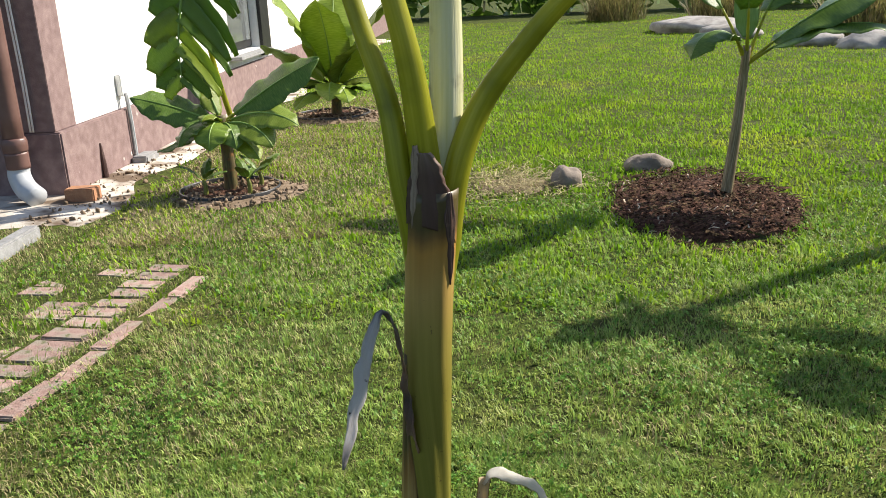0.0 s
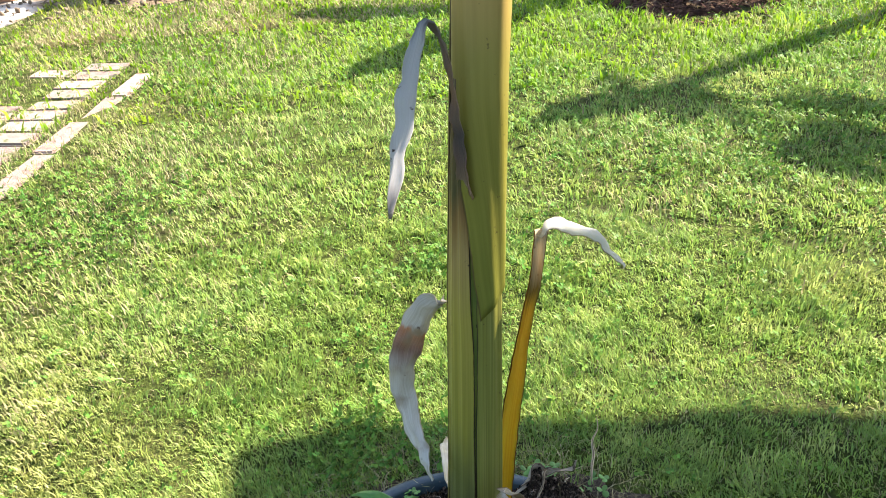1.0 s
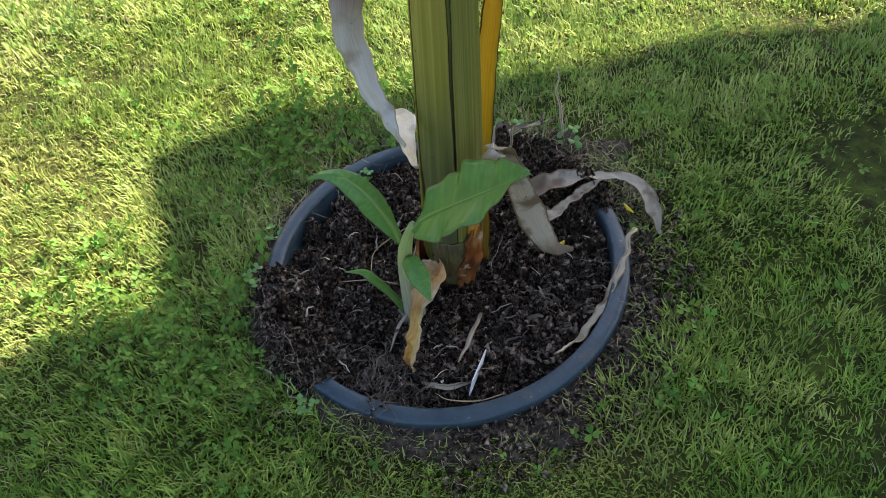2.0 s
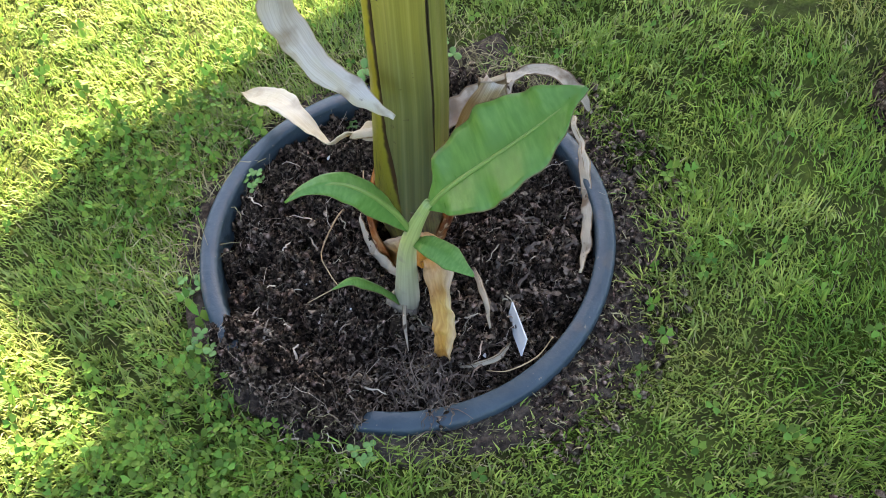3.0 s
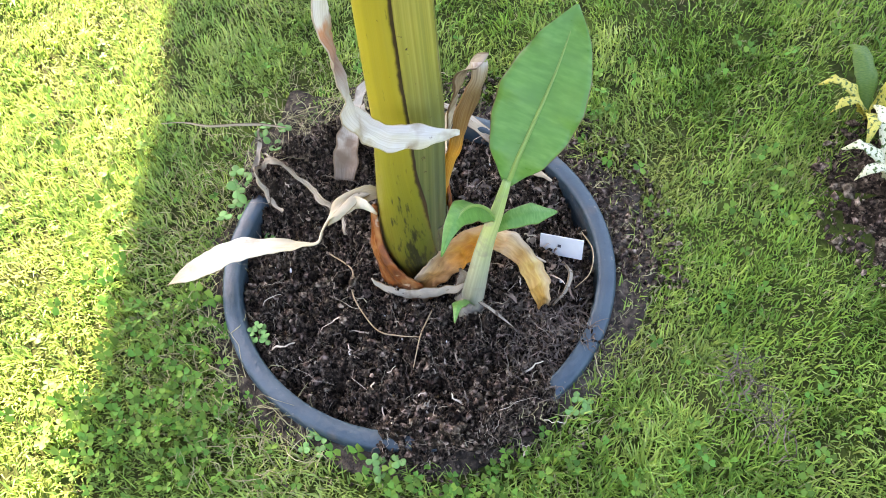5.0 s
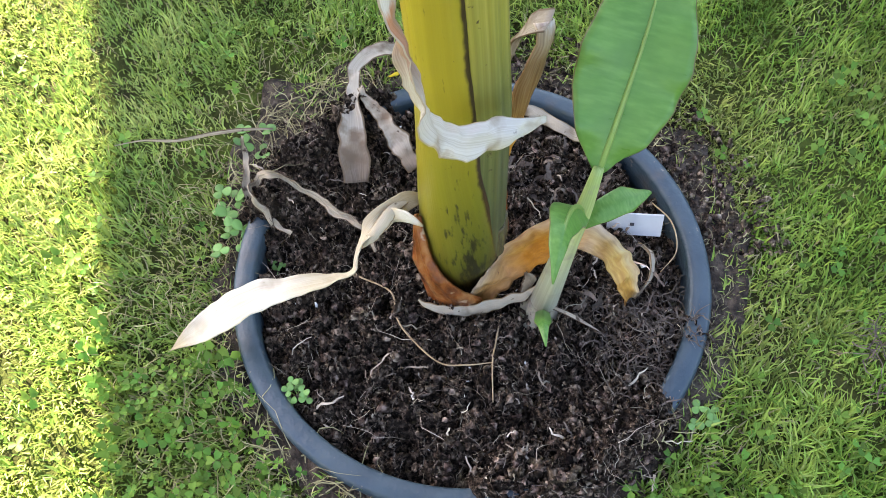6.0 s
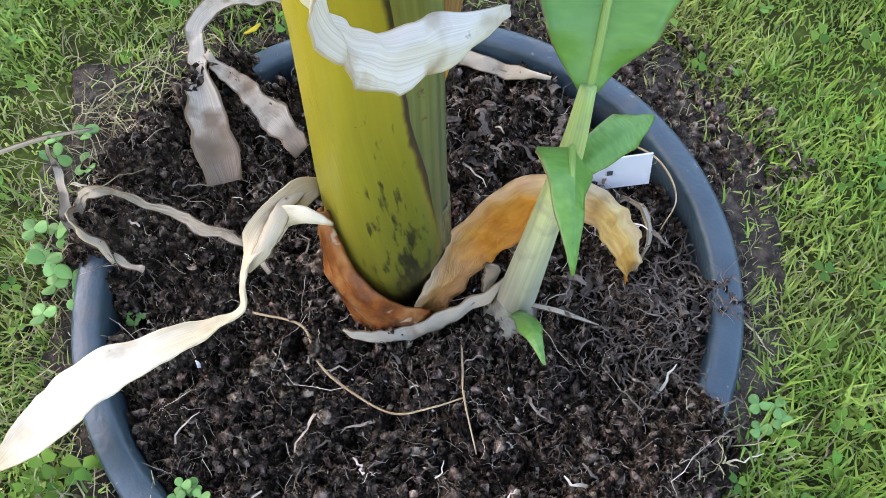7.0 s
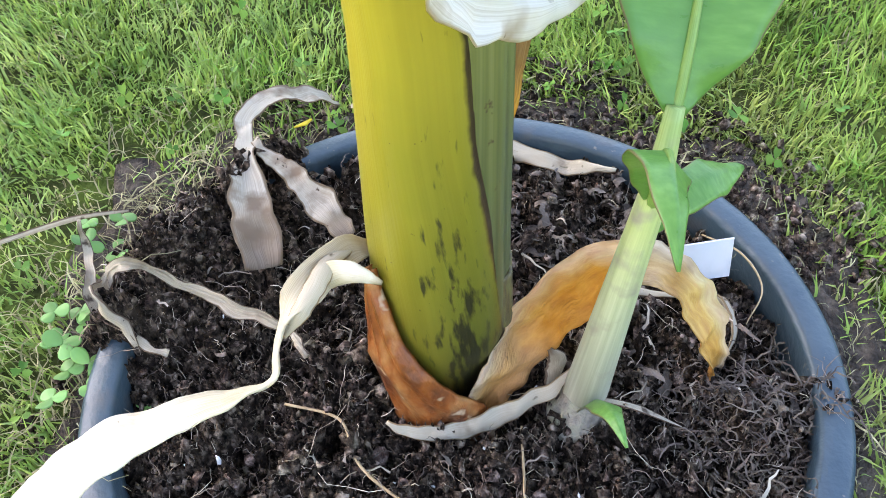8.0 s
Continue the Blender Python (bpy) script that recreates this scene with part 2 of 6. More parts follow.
M_DRYNECK = material("dry_leaf_dark_neck", [(0.56, 0.53, 0.52), (0.72, 0.69, 0.68)], 3, (26, 1.5, 1), "UV", 0.6, 0.35, trans=0.6, spots=((0.14, 0.1, 0.08), 60, 0.68),
                     along=[(0.0, (0.45, 0.26, 0.09)), (0.1, (0.22, 0.09, 0.035)), (0.17, (0.08, 0.035, 0.018)), (0.28, (0.38, 0.19, 0.06)), (0.42, (0.2, 0.12, 0.06)), (0.5, (0.1, 0.08, 0.07)), (0.56, (0.62, 0.6, 0.6)), (0.9, (0.8, 0.77, 0.76)), (1.0, (0.3, 0.22, 0.16))])
M_DRYWHITE = material("dry_leaf_bleached", [(0.8, 0.76, 0.7), (0.88, 0.86, 0.82)], 3, (22, 1.5, 1), "UV", 0.5, 0.3, trans=0.65, spots=((0.3, 0.22, 0.15), 60, 0.7), edge=((0.5, 0.42, 0.33), 0.03))
M_CREAM = material("dry_leaf_cream", [(0.58, 0.48, 0.31), (0.7, 0.62, 0.45), (0.78, 0.71, 0.56)], 3, (18, 1.2, 1), "UV", 0.52, 0.25, trans=0.2,
                   spots=((0.3, 0.2, 0.1), 90, 0.73), big=((0.5, 0.38, 0.22), 20, 0.58, 0.76), grain=0.45,
                   along=[(0.0, (0.5, 0.36, 0.2)), (0.3, (0.64, 0.53, 0.36)), (0.46, (0.62, 0.5, 0.3)), (0.56, (0.74, 0.66, 0.5)), (0.86, (0.74, 0.66, 0.5)), (0.94, (0.5, 0.39, 0.22)), (1.0, (0.3, 0.2, 0.1))])
M_ORANGE = material("dry_leaf_orange", [(0.5, 0.2, 0.03), (0.66, 0.36, 0.08), (0.78, 0.55, 0.24)], 2.2, (4, 8, 1), "UV", 0.5, 0.35, trans=0.15, run=0.55,
                    spots=((0.14, 0.06, 0.02), 60, 0.7),
                    across=[(0.0, (0.42, 0.15, 0.02)), (0.3, (0.6, 0.23, 0.014)), (0.58, (0.64, 0.3, 0.035)), (0.74, (0.72, 0.52, 0.27)), (0.9, (0.84, 0.74, 0.58)), (1.0, (0.7, 0.58, 0.42))],
                    # the dark stop at 0.66 is the fold's shadow put into the colour
                    along=[(0.0, (0.3, 0.12, 0.04)), (0.08, (0.36, 0.18, 0.08)), (0.22, (0.5, 0.29, 0.14)), (0.31, (0.62, 0.25, 0.02)), (0.5, (0.66, 0.28, 0.02)), (0.58, (0.66, 0.48, 0.27)), (0.66, (0.3, 0.16, 0.06)), (0.72, (0.68, 0.45, 0.16)), (0.9, (0.62, 0.34, 0.08)), (1.0, (0.24, 0.1, 0.03))])
M_ORSTALK = material("dry_stalk_orange", [(0.45, 0.2, 0.04), (0.6, 0.33, 0.09), (0.7, 0.5, 0.28)], 3, (9, 1.6, 1), "UV", 0.5, 0.3, trans=0.2,
                     spots=((0.12, 0.05, 0.02), 50, 0.68), along=[(0.0, (0.6, 0.25, 0.02)), (0.5, (0.78, 0.34, 0.02)), (0.62, (0.3, 0.13, 0.03)), (0.82, (0.22, 0.12, 0.06)), (0.95, (0.5, 0.38, 0.26)), (1.0, (0.75, 0.68, 0.58))])
M_STALK = material("yellowed_stalk", [(0.7, 0.47, 0.04), (0.8, 0.56, 0.07)], 4, (7, 0.8, 1), "UV", 0.42, 0.2, trans=0.5, edge=((0.2, 0.1, 0.02), 0.05),
                   spots=((0.14, 0.05, 0.02), 55, 0.7),
                   along=[(0.0, (0.16, 0.09, 0.04)), (0.16, (0.3, 0.2, 0.04)), (0.26, (0.6, 0.45, 0.04)), (0.5, (0.78, 0.54, 0.04)), (0.8, (0.78, 0.46, 0.035)), (0.86, (0.14, 0.07, 0.03)), (0.95, (0.6, 0.5, 0.4))])
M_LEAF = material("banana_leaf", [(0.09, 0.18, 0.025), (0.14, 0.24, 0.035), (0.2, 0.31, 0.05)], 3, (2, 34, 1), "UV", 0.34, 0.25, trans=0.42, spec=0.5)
# lighter, yellower copy of the leaf with sunlight put into its colour
M_LEAFLIT = material("banana_leaf_painted_lit", [(0.2, 0.29, 0.035), (0.27, 0.37, 0.05), (0.35, 0.44, 0.08)], 3, (2, 30, 1), "UV", 0.32, 0.25, trans=0.5, spec=0.5, per_object=0.3, vary=0.08)
M_PUPLEAF = material("young_leaf", [(0.105, 0.265, 0.048), (0.138, 0.315, 0.062), (0.18, 0.37, 0.08)], 3, (1, 9, 1), "UV", 0.32, 0.06, trans=0.3,
                     edge=((0.2, 0.18, 0.07), 0.015), big=((0.12, 0.28, 0.055), 18, 0.5, 0.7))
M_RIB = material("leaf_midrib", [(0.16, 0.27, 0.05), (0.24, 0.36, 0.09)], 6, (8, 1, 1), "UV", 0.45, 0.1, trans=0.1)
M_PUPSTEM = material("sucker_stem", [(0.22, 0.24, 0.12), (0.31, 0.31, 0.18), (0.4, 0.38, 0.25)], 3, (10, 0.8, 1), "UV", 0.5, 0.12, grain=0.35,
                     big=((0.26, 0.22, 0.16), 30, 0.56, 0.72),
                     along=[(0.0, (0.27, 0.23, 0.17)), (0.22, (0.36, 0.34, 0.25)), (0.5, (0.41, 0.42, 0.24)), (0.75, (0.41, 0.46, 0.14)), (1.0, (0.28, 0.4, 0.09))])
M_BULB = material("sucker_bulb", [(0.15, 0.12, 0.09), (0.26, 0.22, 0.16), (0.34, 0.32, 0.2)], 60, rough=0.7, bump=0.5, spots=((0.05, 0.035, 0.025), 70, 0.62))
M_PETIOLE = material("petiole_green", [(0.3, 0.31, 0.02), (0.4, 0.4, 0.03), (0.48, 0.47, 0.05)], 3, (5, 1.0, 1), "UV", 0.34, 0.1, trans=0.35, big=((0.24, 0.26, 0.02), 9, 0.5, 0.7))
M_PALE = material("petiole_pale", [(0.5, 0.48, 0.22), (0.62, 0.6, 0.34), (0.7, 0.68, 0.46)], 3, (5, 1.2, 1), "UV", 0.5, 0.15, big=((0.26, 0.22, 0.13), 16, 0.54, 0.7))
M_TAG = material("tag_plastic", [(0.72, 0.72, 0.7), (0.8, 0.8, 0.79)], 30, rough=0.4, bump=0.1, spots=((0.4, 0.36, 0.3), 60, 0.68))
M_INK = material("tag_marking", [(0.05, 0.05, 0.06), (0.08, 0.08, 0.09)], 30, rough=0.6, bump=0)
M_BRICK = material("paver_brick", [(0.25, 0.15, 0.122), (0.34, 0.225, 0.188), (0.4, 0.3, 0.258)], 26, rough=0.9, bump=0.6, per_object=0.2, vary=0.03,
                   big=((0.3, 0.27, 0.21), 9, 0.46, 0.66), spots=((0.14, 0.15, 0.06), 14, 0.6))
M_ORBRICK = material("orange_brick", [(0.33, 0.15, 0.075), (0.42, 0.22, 0.12)], 30, rough=0.9, bump=0.6)
M_WALL = material("white_plaster", [(0.76, 0.75, 0.72), (0.84, 0.83, 0.81)], 18, rough=0.9, bump=0.4, big=((0.68, 0.66, 0.62), 1.5, 0.55, 0.75))
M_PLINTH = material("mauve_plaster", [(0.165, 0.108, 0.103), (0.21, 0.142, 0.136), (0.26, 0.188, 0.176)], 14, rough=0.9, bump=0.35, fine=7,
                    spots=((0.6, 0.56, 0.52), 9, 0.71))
M_PIPE = material("brown_pipe", [(0.13, 0.07, 0.058), (0.17, 0.095, 0.08)], 8, rough=0.4, bump=0.1)
M_GREYPIPE = material("grey_pipe", [(0.36, 0.38, 0.4), (0.46, 0.48, 0.5)], 10, rough=0.45, bump=0.1)
M_STONE = material("field_stone", [(0.2, 0.185, 0.17), (0.32, 0.3, 0.275), (0.4, 0.38, 0.35)], 5, rough=0.9, bump=0.7, big=((0.14, 0.13, 0.1), 2, 0.52, 0.7))
M_LAWNSTONE = material("brown_stone", [(0.1, 0.085, 0.07), (0.19, 0.155, 0.125), (0.27, 0.22, 0.18)], 9, rough=0.9, bump=0.7)
M_EARTH = material("reddish_earth", [(0.12, 0.08, 0.045), (0.19, 0.135, 0.085), (0.27, 0.2, 0.14)], 14, rough=0.95, bump=0.9)
M_BARE = material("bare_lawn_earth", [(0.018, 0.012, 0.008), (0.07, 0.048, 0.032), (0.17, 0.125, 0.086)], 90, rough=0.95, bump=1.0, big=((0.14, 0.11, 0.08), 12, 0.56, 0.74))
M_CLOVERLEAF = material("seedling_leaf", [(0.17, 0.36, 0.09), (0.25, 0.46, 0.12)], 5, rough=0.45, bump=0, trans=0.3, per_object=0.2, vary=0.05)
M_PETAL = material("yellow_petal", [(0.7, 0.5, 0.02), (0.8, 0.62, 0.04)], 20, rough=0.5, bump=0, trans=0.3)
M_FOOT = material("foot_sheath", [(0.05, 0.036, 0.02), (0.11, 0.085, 0.035), (0.16, 0.15, 0.05)], 3, (9, 2, 1), "UV", 0.55, 0.3, big=((0.2, 0.09, 0.03), 20, 0.54, 0.7))
M_ROOT = material("tan_root", [(0.3, 0.19, 0.09), (0.5, 0.36, 0.2)], 40, rough=0.7, bump=0.2)
M_BARKBIT = material("bark_bit", [(0.07, 0.048, 0.033), (0.2, 0.15, 0.11)], 60, rough=0.9, bump=0.6, island=0.5, vary=0.04)
M_TRUNK = material("dry_stem", [(0.1, 0.075, 0.04), (0.22, 0.17, 0.09), (0.36, 0.31, 0.2)], 3, (14, 2.0, 1), "UV", 0.6, 0.3)
M_MULCH = material("dark_mulch", [(0.014, 0.008, 0.005), (0.06, 0.034, 0.02), (0.16, 0.1, 0.06)], 30, rough=1.0, bump=1, island=0.6, spec=0.08)
M_SAND = material("sandy_concrete", [(0.42, 0.37, 0.31), (0.55, 0.5, 0.43), (0.62, 0.58, 0.52)], 6, rough=0.95, bump=0.6, big=((0.13, 0.09, 0.06), 2.6, 0.47, 0.6))
M_KERB = material("grey_concrete", [(0.2, 0.2, 0.2), (0.32, 0.32, 0.32)], 18, rough=0.9, bump=0.5)
M_DARK = material("dark_frame", [(0.012, 0.012, 0.013), (0.025, 0.024, 0.023)], 10, rough=0.4, bump=0.1)
M_CABLE = material("white_cable", [(0.65, 0.65, 0.63), (0.75, 0.75, 0.73)], 10, rough=0.5, bump=0)
M_SPECKLE = material("speckled_leaf", [(0.5, 0.42, 0.05), (0.62, 0.54, 0.09), (0.7, 0.62, 0.16)], 6, (4, 7, 1), "UV", 0.45, 0.2, trans=0.25, detail=2, spots=((0.09, 0.13, 0.02), 190, 0.54))
M_WHITELEAF = material("variegated_leaf", [(0.62, 0.6, 0.36), (0.72, 0.7, 0.46), (0.78, 0.76, 0.55)], 6, (4, 7, 1), "UV", 0.45, 0.2, trans=0.25, detail=2, spots=((0.1, 0.15, 0.03), 190, 0.54))
M_STRAW = material("ornamental_straw", [(0.09, 0.1, 0.02), (0.3, 0.25, 0.1)], 6, rough=0.7, bump=0, trans=0.2, island=0.5)
M_GLASS = bpy.data.materials.new("window_glass")
M_GLASS.use_nodes = True
g_ = M_GLASS.node_tree.nodes["Principled BSDF"]
g_.inputs["Base Color"].default_value, g_.inputs["Roughness"].default_value, g_.inputs["Transmission Weight"].default_value = (0.8, 0.85, 0.85, 1), 0.02, 0.9


# ---- mesh helpers ----
def build(name, V, F, mat, parent=None, label="", uv=None, smooth=True):
    me = bpy.data.meshes.new(name)
    me.from_pydata([tuple(map(float, v)) for v in V], [], [tuple(map(int, f)) for f in F])
    if uv is not None:
        layer = me.uv_layers.new(name="UVMap")
        idx = np.empty(len(me.loops), dtype=np.int32)
        me.loops.foreach_get("vertex_index", idx)
        layer.data.foreach_set("uv", np.asarray(uv, dtype=np.float32)[idx].ravel())
    if smooth:
        me.polygons.foreach_set("use_smooth", np.ones(len(me.polygons), dtype=bool))
    me.materials.append(mat)
    me.update()
    ob = new(name, me)
    if parent:
        ob.parent = parent
        ob.matrix_parent_inverse = Matrix.Identity(4)
    if label:
        tagged(ob, label)
    return ob


def raw(name, V, tris=None, quads=None, mat=None, smooth=False):
    """A large mesh straight from arrays."""
    V = np.asarray(V, dtype=np.float32)
    tris = np.zeros((0, 3), np.int32) if tris is None else np.asarray(tris, np.int32)
    quads = np.zeros((0, 4), np.int32) if quads is None else np.asarray(quads, np.int32)
    me = bpy.data.meshes.new(name)
    me.vertices.add(len(V))
    me.vertices.foreach_set("co", V.ravel())
    loops = np.concatenate([quads.ravel(), tris.ravel()])
    me.loops.add(len(loops))
    me.loops.foreach_set("vertex_index", loops)
    start = np.concatenate([np.arange(len(quads)) * 4, len(quads) * 4 + np.arange(len(tris)) * 3]).astype(np.int32)
    me.polygons.add(len(start))
    me.polygons.foreach_set("loop_start", start)
    if smooth:
        me.polygons.foreach_set("use_smooth", np.ones(len(start), dtype=bool))
    me.update(calc_edges=True)
    me.materials.append(mat)
    return new(name, me)


def thing(name, label, category, at=(0, 0, 0), group=""):
    ob = new(name)
    ob.location = at
    ob.empty_display_size = 0.05
    return tagged(ob, label, category, group)


def spline(points, n):
    """n + 1 points on a smooth curve through the given ones."""
    P = np.array(points, float)
    if len(P) == 2:
        return P[0] + (P[1] - P[0]) * np.linspace(0, 1, n + 1)[:, None]
    Q = np.vstack([2 * P[0] - P[1], P, 2 * P[-1] - P[-2]])
    d = np.r_[0, np.cumsum(np.linalg.norm(np.diff(P, axis=0), axis=1))]
    out = []
    for s in np.linspace(0, d[-1], n + 1):
        i = min(len(P) - 2, int(np.searchsorted(d, s, "right") - 1))
        u = (s - d[i]) / (d[i + 1] - d[i] + 1e-9)
        a, b, c, e = Q[i:i + 4]
        out.append(0.5 * (2 * b + (c - a) * u + (2 * a - 5 * b + 4 * c - e) * u * u + (3 * b - a - 3 * c + e) * u ** 3))
    return np.array(out)


def lerp(values, n):
    """The values spread evenly over n + 1 steps."""
    v = np.array(values, float)
    x = np.linspace(0, 1, len(v))
    s = np.linspace(0, 1, n + 1)
    if v.ndim == 1:
        return np.interp(s, x, v)
    return np.stack([np.interp(s, x, v[:, k]) for k in range(v.shape[1])], 1)


def tube(points, radii, n=24, sides=12, lobes=0.0, squash=1.0, cap=True):
    C, R = spline(points, n), lerp(radii, n)
    T = np.gradient(C, axis=0)
    T /= np.linalg.norm(T, axis=1)[:, None]
    ref = np.array([0.0, 1.0, 0.0]) if abs(T[0][1]) < 0.9 else np.array([1.0, 0, 0])
    V, UV = [], []
    for i in range(n + 1):
        a = np.cross(ref, T[i])
        a /= np.linalg.norm(a)
        b = np.cross(T[i], a)
        ref = b
        for k in range(sides + 1):
            w = 2 * math.pi * k / sides
            r = R[i] * (1 + lobes * math.sin(3 * w + 1.0))
            V.append(C[i] + a * math.cos(w) * r + b * math.sin(w) * r * squash)
            UV.append((k / sides, i / n))
    s = sides + 1
    F = [(i * s + k, i * s + k + 1, (i + 1) * s + k + 1, (i + 1) * s + k) for i in range(n) for k in range(sides)]
    if cap:
        for i, flip in ((0, True), (n, False)):
            V.append(C[i])
            UV.append((0.5, i / n))
            c = len(V) - 1
            F += [((i * s + k + 1, i * s + k, c) if flip else (i * s + k, i * s + k + 1, c)) for k in range(sides)]
    return V, F, UV


def blade(points, widths, sides=None, n=28, m=8, fold=0.0, curl=0.0, ripple=0.0, thick=0.0012, seed=0, ragged=0.0, crumple=0.0):
    """A thin leaf or strip: its spine, its width along it, and hints for the direction across it. fold: the depth of its V; curl: how far
    its margins roll; ripple: waves along the margins; ragged: an uneven outline."""
    C, Wd = spline(points, n), lerp(widths, n)
    T = np.gradient(C, axis=0)
    T /= np.linalg.norm(T, axis=1)[:, None]
    if sides is None:
        sides = [np.cross(T[0], (0, 0, 1.0)) if abs(T[0][2]) < 0.95 else (1, 0, 0)]
    S = lerp(list(sides) if len(sides) > 1 else [sides[0], sides[0]], n)
    rng = np.random.RandomState(seed)
    ph = rng.rand(6) * 6.28
    top, bot, UV = [], [], []
    for i in range(n + 1):
        s = S[i] - T[i] * np.dot(S[i], T[i])
        s /= np.linalg.norm(s) + 1e-9
        nr = np.cross(s, T[i])
        v = i / n
        for k in range(m + 1):
            u = 2 * k / m - 1
            side = 0 if u < 0 else 3
            w = Wd[i] * (1 + ragged * (0.5 * math.sin(v * 23 + ph[side]) + 0.5 * math.sin(v * 57 + ph[side + 1])))
            ang = curl * u
            off = (w / 2) * (math.sin(ang) / curl if curl else u)
            h = fold * w / 2 * abs(u) + ((w / 2) * (1 - math.cos(ang)) / curl if curl else 0.0)
            h += ripple * abs(u) ** 1.5 * (math.sin(v * 19 + ph[side + 2]) + 0.6 * math.sin(v * 41 + ph[side + 1] * 2))
            p = C[i] + s * off + nr * h
            if crumple:
                q3 = Vector(p) * 38 + Vector((seed, 0, 0))
                p = p + nr * crumple * (noise.noise(q3) + 0.6 * noise.noise(q3 * 2.3)) + s * crumple * 0.5 * noise.noise(q3 * 1.4)
            top.append(p + nr * thick / 2)
            bot.append(p - nr * thick / 2)
            UV.append((k / m, v))
    V = top + bot
    N, q = len(top), m + 1
    F = []
    for i in range(n):
        for k in range(m):
            a = i * q + k
            F.append((a, a + 1, a + q + 1, a + q))
            F.append((N + a, N + a + q, N + a + q + 1, N + a + 1))
        a = i * q
        F.append((a, a + q, N + a + q, N + a))
        a = i * q + m
        F.append((a, N + a, N + a + q, a + q))
    for k in range(m):
        F.append((k, N + k, N + k + 1, k + 1))
        a = n * q + k
        F.append((a, a + 1, N + a + 1, N + a))
    return V, F, UV + UV


def box(lo, hi, bevel=0.0):
    bm = bmesh.new()
    bmesh.ops.create_cube(bm, size=1.0)
    for v in bm.verts:
        v.co = Vector([lo[i] + (v.co[i] + 0.5) * (hi[i] - lo[i]) for i in range(3)])
    if bevel:
        bmesh.ops.bevel(bm, geom=list(bm.edges), offset=bevel, segments=2, affect="EDGES")
    V = [v.co.copy() for v in bm.verts]
    bm.verts.index_update()
    F = [[v.index for v in f.verts] for f in bm.faces]
    bm.free()
    return V, F


def rock(center, size, seed, flat=0.0, rough=0.25):
    bm = bmesh.new()
    bmesh.ops.create_icosphere(bm, subdivisions=3, radius=1.0)
    V = []
    for v in bm.verts:
        k = 1 + rough * noise.noise(v.co * 1.3 + Vector((seed, seed * 0.7, 0))) * 1.6 + 0.08 * noise.noise(v.co * 4 + Vector((0, seed, 0)))
        z = max(v.co.z * k, -0.5)
        V.append((center[0] + v.co.x * k * size[0], center[1] + v.co.y * k * size[1], center[2] + z * size[2]))
    bm.verts.index_update()
    F = [[v.index for v in f.verts] for f in bm.faces]
    bm.free()
    return V, F


def vnoise(x, y, scale, seed=0):
    """Smooth value noise in 0..1 for arrays."""
    x, y = np.asarray(x) * scale, np.asarray(y) * scale
    xi, yi = np.floor(x).astype(np.int64), np.floor(y).astype(np.int64)
    fx, fy = x - xi, y - yi
    fx, fy = fx * fx * (3 - 2 * fx), fy * fy * (3 - 2 * fy)

    def h(a, b):
        k = (a * 374761393 + b * 668265263 + seed * 974634777) & 0xFFFFFFFF
        k = ((k ^ (k >> 13)) * 1274126177) & 0xFFFFFFFF
        return ((k ^ (k >> 16)) & 0xFFFF) / 65535.0
    return (h(xi, yi) * (1 - fx) + h(xi + 1, yi) * fx) * (1 - fy) + (h(xi, yi + 1) * (1 - fx) + h(xi + 1, yi + 1) * fx) * fy


def ground_z(x, y):
    r = np.hypot(x, y)
    z = -0.022 + 0.016 * (vnoise(x, y, 3.0, 1) - 0.5) + 0.01 * (vnoise(x, y, 11.0, 2) - 0.5)
    return np.where(r < 0.285, -0.16, z)


# ---- ground: one sheet, fine near the pot, out to the horizon ----
def axis(near, fine, far, grow=1.16):
    a, s = [0.0], fine
    while a[-1] < far:
        a.append(a[-1] + s)
        if a[-1] > near:
            s *= grow
    return np.array([-v for v in a[:0:-1]] + a)


gx, gy = axis(0.75, 0.02, 400), axis(0.75, 0.02, 400)
GX, GY = np.meshgrid(gx, gy)
GZ = ground_z(GX, GY)
nx, ny = len(gx), len(gy)
ii = (np.arange(ny - 1)[:, None] * nx + np.arange(nx - 1)[None, :]).ravel()
ground = raw("ground", np.stack([GX.ravel(), GY.ravel(), GZ.ravel()], 1), None, np.stack([ii, ii + 1, ii + nx + 1, ii + nx], 1), M_LAWN, True)
tagged(ground, "garden lawn earth, patchy green and brown under short grass", "ground", kind="structure")

# ---- sunken pot: a dark plastic rim with its wall ----


def revolve(profile, n=96, center=(0, 0), wob=0.0, seed=0):
    V, F, UV = [], [], []
    k = len(profile)
    for i in range(n):
        a = 2 * math.pi * i / n
        w = 1 + wob * math.sin(2 * a + seed) + wob * 0.5 * math.sin(3 * a + 2 * seed)
        for j, (r, z) in enumerate(profile):
            V.append((center[0] + r * w * math.cos(a), center[1] + r * w * math.sin(a), z))
            UV.append((i / n, j / k))
    for i in range(n):
        for j in range(k - 1):
            a, b = i * k + j, ((i + 1) % n) * k + j
            F.append((a, b, b + 1, a + 1))
    return V, F, UV


pot = thing("plant_pot", "large dark blue-black plastic plant pot sunk into the lawn", "plant pot")
build("rim", *revolve([(0.2945, -0.045), (0.2945, -0.004), (0.293, 0.001), (0.289, 0.004), (0.272, 0.005), (0.2685, 0.003), (0.267, -0.002), (0.2665, -0.03)], wob=0.006, seed=0.6)[:2], M_RIM, pot,
      "dark blue-black rolled plastic rim with smears of soil")
